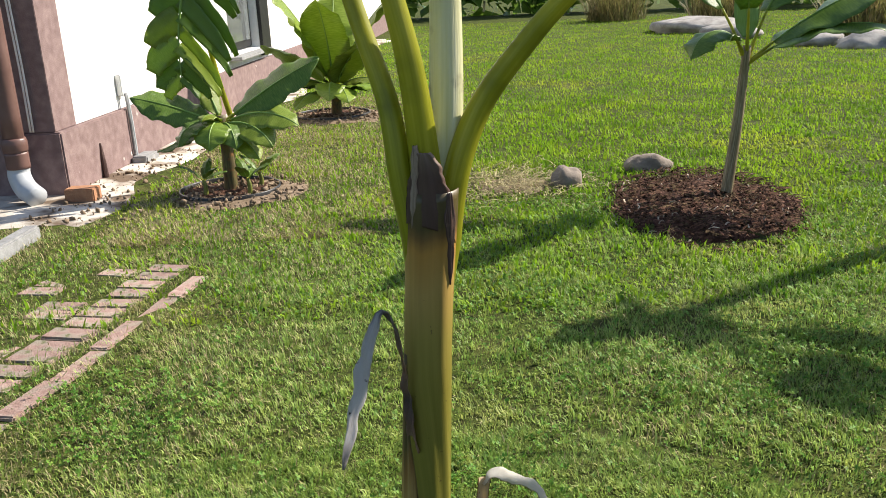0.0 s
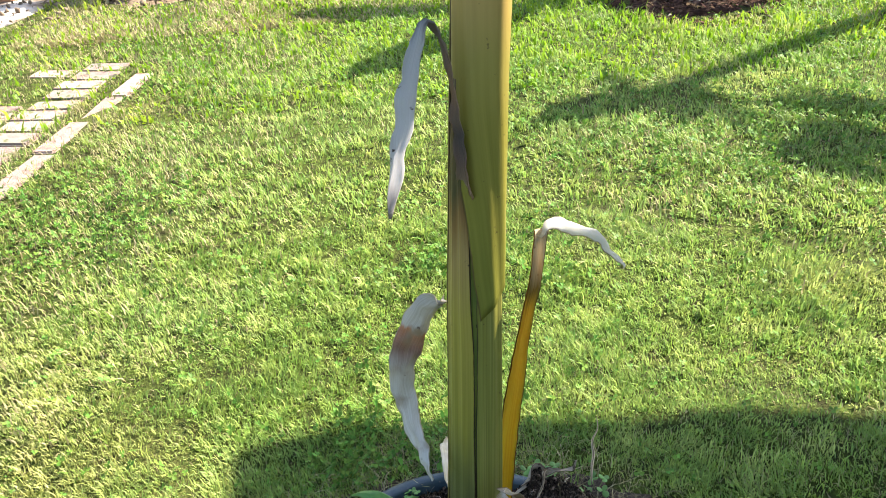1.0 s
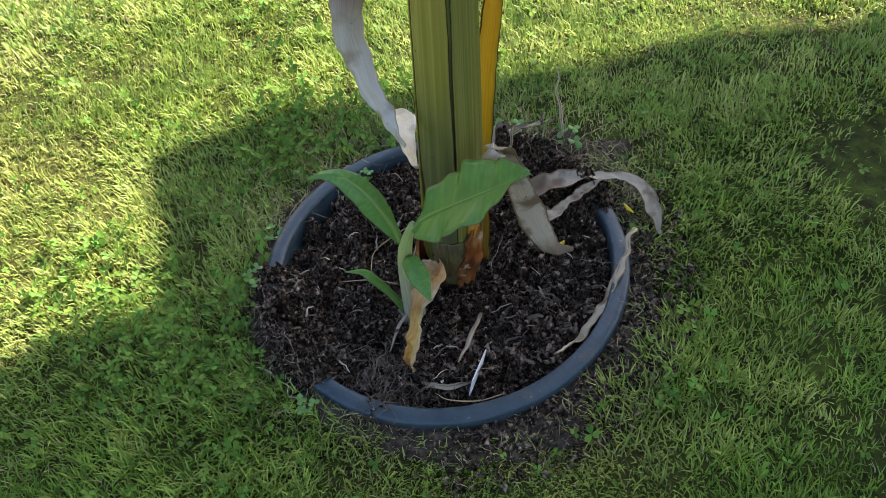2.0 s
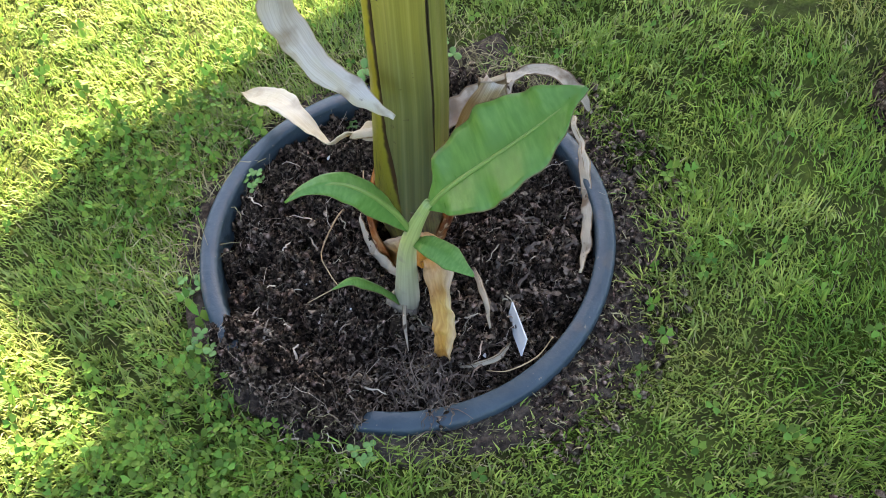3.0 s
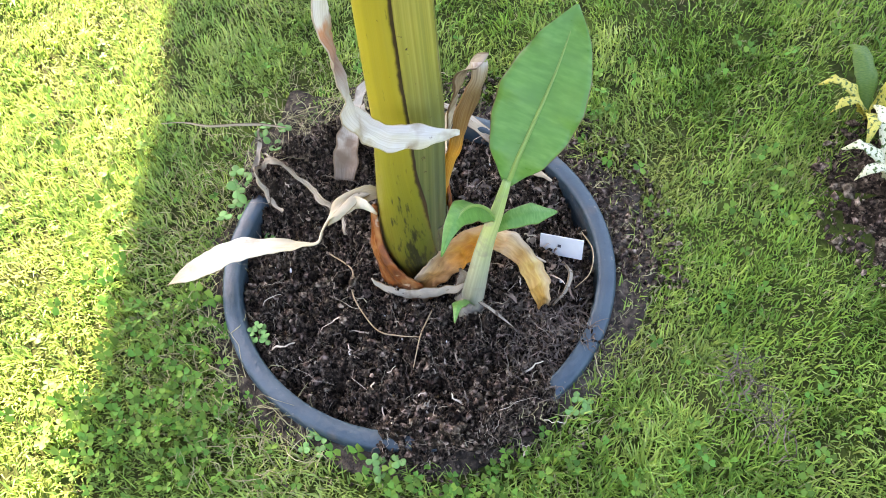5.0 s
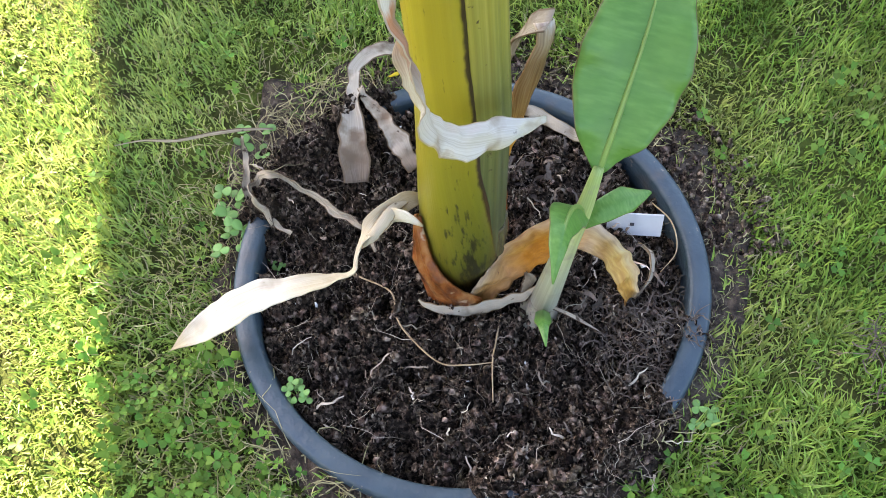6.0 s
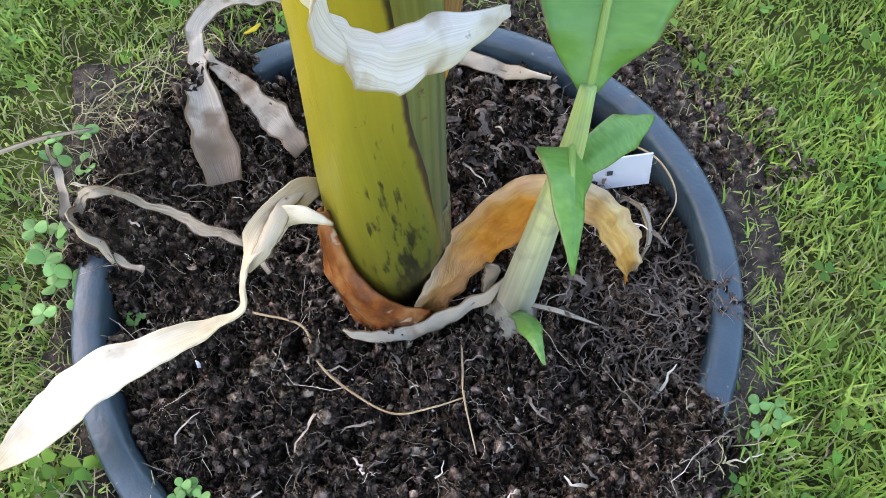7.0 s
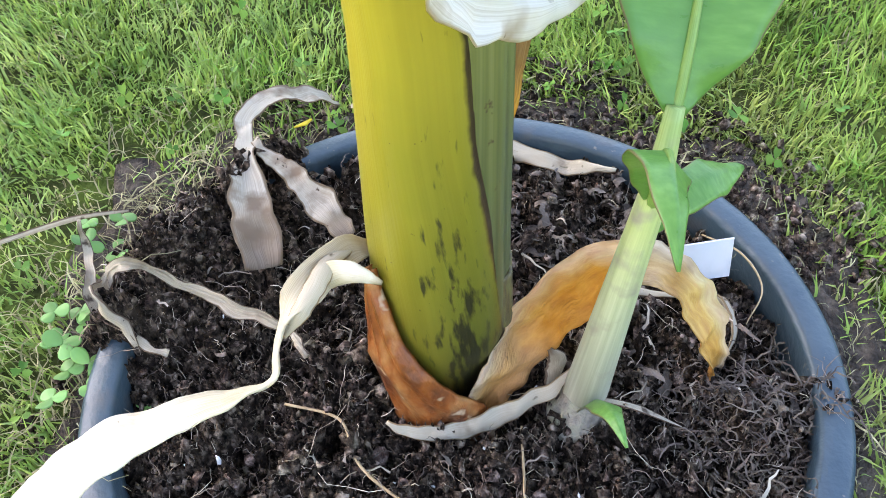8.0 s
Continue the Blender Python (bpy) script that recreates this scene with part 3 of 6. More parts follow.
build("wall", *revolve([(0.2665, -0.028), (0.255, -0.16), (0.24, -0.24)], 64, wob=0.006, seed=0.6)[:2], M_RIM, pot)


# ---- potting soil: crumbly, heaped over the rim in three places ----
def cover(deg):
    """How far the soil spills over the rim at an angle."""
    c = 0.0
    for a, b, h in ((165, 214, 0.85), (231, 237, 0.6), (4, 58, 0.85), (300, 306, 0.25)):
        m, w = (a + b) / 2, (b - a) / 2
        c = max(c, h * min(1.0, max(0.0, (w + 6 - abs(deg - m)) / 10)))
    return c


def soil_height(x, y):
    r, deg = math.hypot(x, y), math.degrees(math.atan2(y, x)) % 360
    c = cover(deg)
    p = Vector((x, y, 0))
    lump = 0.018 * noise.noise(p * 14) + 0.02 * noise.noise(p * 33 + Vector((3, 1, 0))) - 0.042 * abs(noise.noise(p * 42)) - 0.02 * abs(noise.noise(p * 100 + Vector((0, 0, 7)))) + 0.009 * noise.noise(p * 170) + 0.007 * noise.noise(p * 330) + 0.006 * noise.noise(p * 620) + 0.015
    z = -0.026 + lump - 0.008 * (r / 0.27) ** 4 * (1 - c)
    z += c * (0.058 * math.exp(-((r - 0.277) / 0.04) ** 2)) - max(0, r - 0.3) * 0.25 * c
    return z


V, F = [], []
rings, segs = 190, 560
for i in range(rings + 1):
    for j in range(segs):
        a = 2 * math.pi * j / segs
        c = cover(math.degrees(a))
        R = (0.2665 + (0.006 * math.sin(2 * a + 0.6)) * 0.266) * (1 - c) + c * (0.318 + 0.012 * math.sin(9 * a) + 0.006 * math.sin(23 * a) + 0.1 * max(0.0, 1 - abs(math.degrees(a) - 22) / 26))
        r = R * (i / rings) ** 0.8
        x, y = r * math.cos(a), r * math.sin(a)
        V.append((x, y, soil_height(x, y) - (0.05 if i == rings else 0)))
for i in range(rings):
    for j in range(segs):
        a, b = i * segs + j, i * segs + (j + 1) % segs
        F.append((a, b, b + segs, a + segs))
soil = build("potting_soil", V, F, M_SOIL)
tagged(soil, "dark crumbly potting soil with roots, spilling over the pot rim", "soil", kind="stuff")

rng = np.random.RandomState(5)


def scatter_lumps(name, spots, sizes, mat, label, category):
    """Many small uneven lumps in one mesh."""
    bm = bmesh.new()
    bmesh.ops.create_icosphere(bm, subdivisions=1, radius=1.0)
    S = np.array([v.co[:] for v in bm.verts])
    bm.verts.index_update()
    T = np.array([[v.index for v in f.verts] for f in bm.faces])
    bm.free()
    V, F = [], []
    for k, ((x, y, z), s) in enumerate(zip(spots, sizes)):
        q = S * (1 + 1.6 * (rng.rand(len(S), 1) - 0.5)) * s * (0.35 + 1.1 * rng.rand(3))
        a = rng.rand() * 6.28
        rot = np.array([[math.cos(a), -math.sin(a), 0], [math.sin(a), math.cos(a), 0], [0, 0, 1]])
        V.append(q @ rot + (x, y, z))
        F.append(T + k * len(S))
    return tagged(raw(name, np.vstack(V), np.vstack(F), None, mat, False), label, category, kind="stuff")


spots, sizes = [], []
while len(spots) < 16500:
    a, r = rng.rand() * 6.283, 0.42 * math.sqrt(rng.rand())
    c = cover(math.degrees(a))
    if r > 0.262 and rng.rand() > c * (1.0 if r < 0.31 or a < 0.8 and r < 0.39 else 0.35 if r < 0.33 else 0.08):
        continue
    x, y = r * math.cos(a), r * math.sin(a)
    if 0.24 < x < 0.35 and 0.035 < y < 0.095:
        continue
    s = 0.0008 + 0.0048 * rng.rand() ** 4.0
    spots.append((x, y, soil_height(x, y) + s * 0.4))
    sizes.append(s)
# loose earth strewn on the lawn just outside the rim
for _ in range(5200):
    a, r = rng.rand() * 6.283, 0.296 + abs(rng.randn()) * 0.036
    if not 200 < math.degrees(a) < 420 and rng.rand() > 0.4:
        continue
    x, y = r * math.cos(a), r * math.sin(a)
    if 0.24 < x < 0.35 and 0.035 < y < 0.095:
        continue
    spots.append((x, y, float(ground_z(x, y)) + 0.002))
    sizes.append(0.0009 + 0.0042 * rng.rand() ** 3)
# more of it on the bare side of the pot
for _ in range(2600):
    a, r = radians(255 + 112 * rng.rand()), 0.298 + 0.1 * rng.rand() ** 1.3
    x, y = r * math.cos(a), r * math.sin(a)
    s = 0.001 + 0.0055 * rng.rand() ** 4
    spots.append((x, y, float(ground_z(x, y)) + 0.009))
    sizes.append(s)
# lumps on the two dug places in the lawn
for cx, cy, rr in ((0.74, -0.47, 0.15), (-0.02, -0.79, 0.19)):
    for _ in range(1700):
        a, r = rng.rand() * 6.283, rr * math.sqrt(rng.rand())
        s = 0.0012 + 0.007 * rng.rand() ** 4
        spots.append((cx + r * math.cos(a), cy + r * math.sin(a), 0.004 + 0.01 * noise.noise(Vector((r * 20, a * 4, 0)))))
        sizes.append(s)
scatter_lumps("soil_crumbs", spots, sizes, M_CLOD, "loose dark soil crumbs strewn in and around the pot", "soil")
sp = [(0.25 * math.sqrt(q) * math.cos(a), 0.25 * math.sqrt(q) * math.sin(a)) for q, a in zip(rng.rand(45), rng.rand(45) * 6.283)]
scatter_lumps("perlite_grains", [(x, y, soil_height(x, y) + 0.002) for x, y in sp], 0.0009 + 0.0013 * rng.rand(45), M_PERLITE, "small white perlite grains in the soil", "perlite")


def strands(name, count, place, length, width, mat, label, category, lift=0.004, bend=1.2, flat=0.6, seed=3):
    """Thin crooked fibres lying about, in one mesh."""
    r_ = np.random.RandomState(seed)
    V, Q = [], []
    for _ in range(count):
        x, y, z = place(r_)
        a, L, w = r_.rand() * 6.283, length * (0.25 + 1.7 * r_.rand() ** 2), width * (0.5 + 0.9 * r_.rand())
        b = (r_.rand() - 0.5) * 2 * bend
        up = r_.rand() ** 3 * (1 - flat)
        k0 = len(V)
        px, py, pz = x, y, z
        for i in range(6):
            t = i / 5
            d = a + b * t + 0.45 * r_.randn()
            s = np.array([-math.sin(d), math.cos(d), 0.3]) * w * (1 - 0.6 * t)
            p = np.array([px, py, pz + lift * math.sin(t * 3.1) + up * L * t])
            V += [p - s / 2, p + s / 2]
            px, py = px + math.cos(d) * L / 5, py + math.sin(d) * L / 5
        Q += [(k0 + 2 * i, k0 + 2 * i + 1, k0 + 2 * i + 3, k0 + 2 * i + 2) for i in range(5)]
    return tagged(raw(name, np.array(V), None, Q, mat, True), label, category, kind="stuff")


def in_pot(r_):
    while True:
        a, r = r_.rand() * 6.283, 0.33 * math.sqrt(r_.rand())
        if r < 0.255 or r_.rand() < cover(math.degrees(a)):
            break
    x, y = r * math.cos(a), r * math.sin(a)
    return x, y, soil_height(x, y) + 0.003


strands("soil_fibres", 2300, in_pot, 0.013, 0.00042, M_FIBRE, "short pale dry root fibres in the soil", "roots", lift=0.003, bend=0.6, flat=0.5)
strands("soil_fibres", 170, in_pot, 0.045, 0.0006, M_FIBRE, "longer dry roots lying on the soil", "roots", lift=0.005, bend=1.0, seed=4)
strands("soil_fibres", 2400, in_pot, 0.011, 0.0009, M_BARKBIT, "short brown peat fibres in the soil", "roots", lift=0.003, bend=0.6, flat=0.35, seed=6)
strands("leaf_shreds", 150, in_pot, 0.022, 0.0028, M_FIBRE, "shreds of dry leaf lying on the soil", "leaf litter", bend=0.3, seed=9)

def bark_spot(r_):
    a, r = radians(225 + 110 * r_.rand()), 0.13 + 0.13 * r_.rand()
    x, y = r * math.cos(a), r * math.sin(a)
    return x, y, soil_height(x, y) + 0.003


strands("peat_fibres", 700, lambda r_: (lambda x, y: (x, y, max(soil_height(x, y), -0.03) + 0.006 * r_.rand()))(-0.155 + 0.04 * r_.randn(), -0.19 + 0.035 * r_.randn()), 0.02, 0.0018, M_BARKBIT, "tangle of brown peat fibres heaped by the rim", "roots", lift=0.006, bend=0.9, flat=0.5, seed=22)
strands("bark_bits", 240, bark_spot, 0.014, 0.007, M_BARKBIT, "brown bark chips among the soil crumbs", "bark", lift=0.003, bend=0.3, seed=21)


def round_pot(lo, hi, a0, a1):
    def place(r_):
        a, r = radians(a0 + (a1 - a0) * r_.rand()), lo + (hi - lo) * r_.rand() ** 1.4
        x, y = r * math.cos(a), r * math.sin(a)
        return x, y, max(float(ground_z(x, y)), soil_height(x, y) if r < 0.45 and cover(math.degrees(a) % 360) > 0.3 else -1) + 0.006
    return place


# bare trodden earth round the sunken pot
V, F = [], []
for j in range(240):
    a = 2 * math.pi * j / 240
    d = math.degrees(a)
    wide = 0.045 + 0.06 * max(0.0, 1 - abs((d - 285 + 180) % 360 - 180) / 70) + 0.12 * max(0.0, 1 - abs((d - 25 + 180) % 360 - 180) / 40)
    wide *= 0.8 + 0.5 * noise.noise(Vector((math.cos(a) * 5, math.sin(a) * 5, 2)))
    for i in range(13):
        r = 0.29 + wide * i / 12
        x, y = r * math.cos(a), r * math.sin(a)
        V.append((x, y, float(ground_z(x, y)) + 0.008 + 0.006 * noise.noise(Vector((x, y, 0)) * 60) + 0.004 * noise.noise(Vector((x, y, 3)) * 140) - (0.03 if i == 12 else 0.0)))
F = [(j * 13 + i, j * 13 + i + 1, (j + 1) % 240 * 13 + i + 1, (j + 1) % 240 * 13 + i) for j in range(240) for i in range(12)]
tagged(build("bare_earth", V, F, M_BARE), "bare grey-brown earth round the sunken pot", "soil", kind="stuff")
strands("straw_litter", 900, round_pot(0.3, 0.46, 5, 150), 0.04, 0.0014, M_DRYGRASS, "matted dry straw on the bare earth beside the pot", "dry grass", lift=0.012, bend=0.6, seed=14)
strands("straw_litter", 420, round_pot(0.295, 0.41, 200, 365), 0.022, 0.0013, M_DRYGRASS, "dry grass bits strewn along the rim", "dry grass", lift=0.008, bend=0.6, seed=15)
strands("grass_cuttings", 130, round_pot(0.1, 0.24, 285, 330), 0.03, 0.0016, M_CLOVER, "fresh grass cuttings on the soil", "grass cuttings", lift=0.012, flat=0.2, seed=16)

# ---- the banana plant in the pot ----
STEM_Z = [-0.06, 0.0, 0.05, 0.15, 0.3, 0.63, 0.95, 1.06, 1.15, 1.24]
STEM_X = [0.014, 0.016, 0.0185, 0.0235, 0.029, 0.0415, 0.06, 0.068, 0.075, 0.08]
STEM_Y = [-0.002, -0.003, -0.0046, -0.0105, -0.021, -0.0225, -0.0155, -0.012, -0.008, -0.004]
STEM_R = [0.016, 0.027, 0.0405, 0.04, 0.0375, 0.033, 0.03, 0.03, 0.0325, 0.034]


def stem_at(z):
    return np.array([np.interp(z, STEM_Z, STEM_X), np.interp(z, STEM_Z, STEM_Y), z]), float(np.interp(z, STEM_Z, STEM_R))


def oval(z):
    """The stem is broader one way than the other."""
    return float(np.interp(z, [0.05, 0.2, 0.45, 0.8, 1.1], [1.0, 1.0, 1.03, 1.05, 1.0]))


def sheath(z0, z1, centers, halfs, off=0.004, flare=(0, 0), thick=0.003, n=40, m=18, seed=0, wavy=1.0, skew=0.0, point=0.0):
    """A leaf sheath wrapped round the stem: the middle and half-width of its arc (degrees) from its foot to its top."""
    c_, h_, f_ = lerp(centers, n), lerp(halfs, n), lerp(flare, n)
    ph = np.random.RandomState(seed).rand(3) * 6
    out, inn, UV = [], [], []
    for i in range(n + 1):
        for k in range(m + 1):
            u = 2 * k / m - 1
            z = z0 + (z1 - z0) * i / n + (skew * u + point * u * u) * (1 - i / n)
            c, r = stem_at(z)
            a = radians(c_[i] + u * (h_[i] + wavy * (1.5 * math.sin(i * 0.5 + ph[0]) + 0.8 * math.sin(i * 1.3 + ph[1]))))
            rr = r + off * (1 - 0.55 * abs(u) ** 4) + f_[i] + 0.0012 * math.sin(u * 9 + ph[2])
            d = np.array([math.cos(a), math.sin(a) * oval(z), 0])
            out.append(c + d * (rr + thick))
            inn.append(c + d * rr)
            UV.append((k / m, i / n))
    V, N, q = out + inn, len(out), m + 1
    F = []
    for i in range(n):
        for k in range(m):
            a = i * q + k
            F += [(a, a + 1, a + q + 1, a + q), (N + a, N + a + q, N + a + q + 1, N + a + 1)]
        a = i * q
        F.append((a, a + q, N + a + q, N + a))
        a += m
        F.append((a, N + a, N + a + q, a + q))
    for k in range(m):
        a = n * q + k
        F += [(k, N + k, N + k + 1, k + 1), (a, a + 1, N + a + 1, N + a)]
    return V, F, UV + UV


banana = thing("banana_plant", "tall banana plant with olive stem and withered leaves in the pot", "banana plant")
def add(name, geo, mat, parent, label=""):
    return build(name, geo[0], geo[1], mat, parent, label, geo[2])


add("pseudostem", sheath(-0.06, 1.15, [0, 0], [180, 180], 0.0, thick=0.002, n=60, m=32, wavy=0.0), M_STEM, banana)
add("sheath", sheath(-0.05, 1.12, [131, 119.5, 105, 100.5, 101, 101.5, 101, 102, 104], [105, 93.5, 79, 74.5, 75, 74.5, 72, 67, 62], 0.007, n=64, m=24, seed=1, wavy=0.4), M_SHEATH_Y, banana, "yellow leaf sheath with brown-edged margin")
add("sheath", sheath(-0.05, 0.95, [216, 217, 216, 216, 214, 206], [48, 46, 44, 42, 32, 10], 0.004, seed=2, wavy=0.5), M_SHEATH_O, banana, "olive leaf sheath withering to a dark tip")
add("sheath", sheath(-0.05, 0.8, [300, 302, 304, 304], [44, 42, 40, 38], 0.0015, seed=3, wavy=0.5), M_SHEATH_G, banana, "dark green leaf sheath")
add("sheath", sheath(-0.04, 0.1, [255, 250, 245], [52, 46, 30], 0.006, (0.004, 0.0), seed=4), M_FOOT, banana, "brown rotting foot sheath")
add("sheath", sheath(0.64, 1.2, [316, 302, 280, 271, 270], [44, 60, 84, 88, 88], 0.006, seed=6, wavy=0.5, skew=0.03), M_SHEATH_F, banana, "olive sheath drying to tan at its top")
add("dead_sheath", sheath(1.15, 1.26, [268, 266, 263, 260, 256], [86, 80, 60, 40, 16], 0.0085, (0, 0.0, 0.003), thick=0.0008, n=40, m=24, seed=50, wavy=2.0, skew=-0.02, point=-0.02), M_DEADTOP, banana, "dark brown withered sheath between the leaf stalks")
add("dead_sheath", sheath(1.15, 1.27, [230, 234, 238, 240], [2, 7, 9, 4], 0.0095, (0, 0.003), thick=0.001, n=24, m=8, seed=51, wavy=1.5), M_TAN, banana, "grey-tan strip of withered sheath")
add("dead_sheath", sheath(1.06, 1.2, [322, 318, 312, 306], [2, 10, 16, 6], 0.0095, (0, 0.003), thick=0.001, n=24, m=10, seed=53, wavy=1.5), M_BROWN, banana, "dark brown tail of withered sheath")

# leaf stalks rising out of view, each with its blade overhead
PETIOLES = [([(0.062, -0.012, 1.0), (0.05, -0.014, 1.12), (0.034, -0.012, 1.22), (0.022, 0.0, 1.32), (-0.008, 0.02, 1.42), (-0.06, 0.06, 1.58), (-0.16, 0.14, 1.78)], [0.024, 0.02, 0.017, 0.0145, 0.0125, 0.011, 0.01], M_PETIOLE, (-0.9, 0.7), 0.9),
            ([(0.07, -0.01, 1.05), (0.072, -0.014, 1.18), (0.067, -0.02, 1.28), (0.056, -0.022, 1.38), (0.035, -0.02, 1.48), (0.0, -0.01, 1.62), (-0.05, -0.06, 1.86)], [0.026, 0.024, 0.02, 0.0165, 0.015, 0.013, 0.012], M_PETIOLE, (-0.3, -0.9), 0.9),
            ([(0.075, 0.0, 1.0), (0.092, 0.02, 1.16), (0.103, 0.03, 1.3), (0.108, 0.036, 1.42), (0.11, 0.04, 1.56), (0.112, 0.06, 1.86)], [0.018, 0.026, 0.025, 0.022, 0.02, 0.018], M_PALE, (0.2, 0.9), 0.8),
            ([(0.078, -0.008, 0.98), (0.094, -0.002, 1.1), (0.115, 0.004, 1.22), (0.155, 0.018, 1.315), (0.222, 0.02, 1.4), (0.29, 0.02, 1.47), (0.46, 0.02, 1.62), (0.62, 0.02, 1.72)], [0.013, 0.021, 0.019, 0.0165, 0.0145, 0.0135, 0.012, 0.011], M_PETIOLE, (0.95, 0.0), 0.9)]
for k, (pts, rad, mt, (dx, dy), L) in enumerate(PETIOLES):
    add("petiole", tube(pts, rad, 40, 14, lobes=0.05, squash=0.8), mt, banana)
    e = np.array(pts[-1])
    d = np.array([dx, dy, 0.0])
    add("leaf", blade([e, e + d * L * 0.35 + (0, 0, 0.16), e + d * L * 0.75 + (0, 0, 0.14), e + d * L + (0, 0, -0.12)], [0.05, 0.32, 0.36, 0.3, 0.02],
                      [(-dy, dx, 0)], 30, 10, fold=0.25, ripple=0.012, seed=20 + k), M_LEAF, banana)

# withered leaves on the stem
add("withered_leaf", blade([(0.036, -0.054, 0.8), (0.03, -0.054, 0.88), (0.021, -0.05, 0.97), (0.01, -0.048, 1.018), (-0.006, -0.052, 1.028), (-0.028, -0.075, 0.985), (-0.048, -0.108, 0.91), (-0.062, -0.132, 0.845), (-0.066, -0.142, 0.822)],
                                  [0.03, 0.024, 0.016, 0.012, 0.018, 0.028, 0.032, 0.024, 0.003], [(0.5, -0.8, 0), (0.6, -0.8, 0), (0.9, -0.4, 0.1)], 44, 6, curl=0.9, ripple=0.0015, seed=31, crumple=0.005, ragged=0.1),
         M_DRYNECK, banana, "grey withered leaf hanging from a dark brown neck")
add("withered_leaf", blade([(0.008, 0.024, 0.592), (-0.022, 0.04, 0.58), (-0.05, 0.044, 0.535), (-0.07, 0.038, 0.482), (-0.077, 0.036, 0.437), (-0.072, 0.026, 0.4), (-0.067, 0.004, 0.37), (-0.058, -0.035, 0.352), (-0.042, -0.074, 0.335)],
                                  [0.02, 0.04, 0.048, 0.048, 0.042, 0.036, 0.034, 0.03, 0.006], [(0.6, -0.6, 0.3), (0.95, -0.1, 0.0), (0.9, 0, -0.4), (0.8, 0, -0.6), (0.8, 0, -0.55), (0.75, 0, 0.1), (0.55, 0, 0.8), (0.5, 0, 0.9), (0.5, 0, 0.85)], 64, 12, curl=0.6, ripple=0.003, seed=32, crumple=0.006, ragged=0.1),
         M_DRYBAND, banana, "curled grey and cream withered leaf with a brown band")
add("withered_stalk", blade([(0.05, -0.002, -0.03), (0.06, 0.0, 0.15), (0.08, 0.004, 0.34), (0.108, 0.008, 0.52), (0.13, 0.01, 0.63), (0.139, 0.014, 0.705)],
                            [0.046, 0.044, 0.042, 0.036, 0.022, 0.024], [(0.95, 0.2, 0)], 40, 8, curl=1.1, thick=0.004, seed=33, crumple=0.0025), M_STALK, banana, "yellowed leaf stalk with a brown neck")
add("withered_leaf", blade([(0.136, 0.012, 0.695), (0.146, 0.015, 0.713), (0.175, 0.018, 0.71), (0.22, 0.02, 0.685), (0.25, 0.02, 0.65), (0.268, 0.02, 0.625)],
                           [0.018, 0.026, 0.03, 0.026, 0.016, 0.008], [(0.2, 0.9, 0.2), (0.1, 1, 0.3), (0.1, 0.95, 0.5)], 26, 6, curl=1.0, ripple=0.0015, seed=34, crumple=0.004, ragged=0.08), M_DRYWHITE, banana, "bleached dry leaf tip bent over")
add("withered_stalk", blade([(0.034, -0.048, 0.06), (0.036, -0.062, 0.15), (0.042, -0.088, 0.24), (0.052, -0.114, 0.315), (0.062, -0.118, 0.335)],
                            [0.012, 0.02, 0.03, 0.038, 0.03], [(-0.55, 0.83, 0)], 26, 8, curl=1.3, thick=0.002, ripple=0.002, seed=35, crumple=0.0025), M_ORSTALK, banana, "orange-brown withered stalk")
add("withered_leaf", blade([(0.06, -0.118, 0.335), (0.078, -0.1, 0.315), (0.098, -0.085, 0.24), (0.125, -0.072, 0.14), (0.16, -0.063, 0.045), (0.2, -0.05, 0.012)],
                           [0.03, 0.032, 0.04, 0.046, 0.036, 0.006], [(0.4, -0.8, 0.3), (0.75, -0.4, 0.15), (0.85, 0.1, 0.25), (0.85, 0.2, 0.3)], 36, 9, curl=0.4, ripple=0.0015, seed=36, crumple=0.003, ragged=0.04), M_DRYTIP, banana, "grey-brown dry leaf hanging to the soil")
# the cream leaf twisted at its neck and lying out over the rim
add("withered_leaf", blade([(0.052, 0.036, 0.112), (0.044, 0.054, 0.127), (0.034, 0.084, 0.122), (0.022, 0.107, 0.112), (0.006, 0.121, 0.1), (-0.007, 0.131, 0.092), (-0.009, 0.16, 0.096), (-0.006, 0.2, 0.097), (0.0, 0.25, 0.085), (0.001, 0.31, 0.054), (-0.001, 0.368, 0.024)],
                           [0.012, 0.028, 0.027, 0.016, 0.02, 0.029, 0.04, 0.048, 0.046, 0.026, 0.002], [(0.2, 0.3, 1), (0.6, 0.3, 0.8), (0.3, 0.2, -0.9), (0.75, 0.1, -0.5), (0.93, 0, -0.15), (0.96, 0, -0.12), (0.97, 0, -0.12), (0.97, 0.05, -0.1), (0.97, 0.05, 0.0)], 84, 12, curl=0.4, ripple=0.0016, seed=37, crumple=0.003, ragged=0.03), M_CREAM, banana, "cream dry leaf with a twisted neck")
add("withered_leaf", blade([(0.036, 0.09, 0.112), (0.026, 0.07, 0.127), (0.015, 0.056, 0.131), (0.005, 0.044, 0.126)], [0.012, 0.022, 0.02, 0.004], [(0.3, 0.2, 0.9), (0.5, 0.3, 0.8)], 22, 8, curl=0.7, seed=61, crumple=0.003), M_CREAM, banana, "pale folded flap of the twisted leaf")
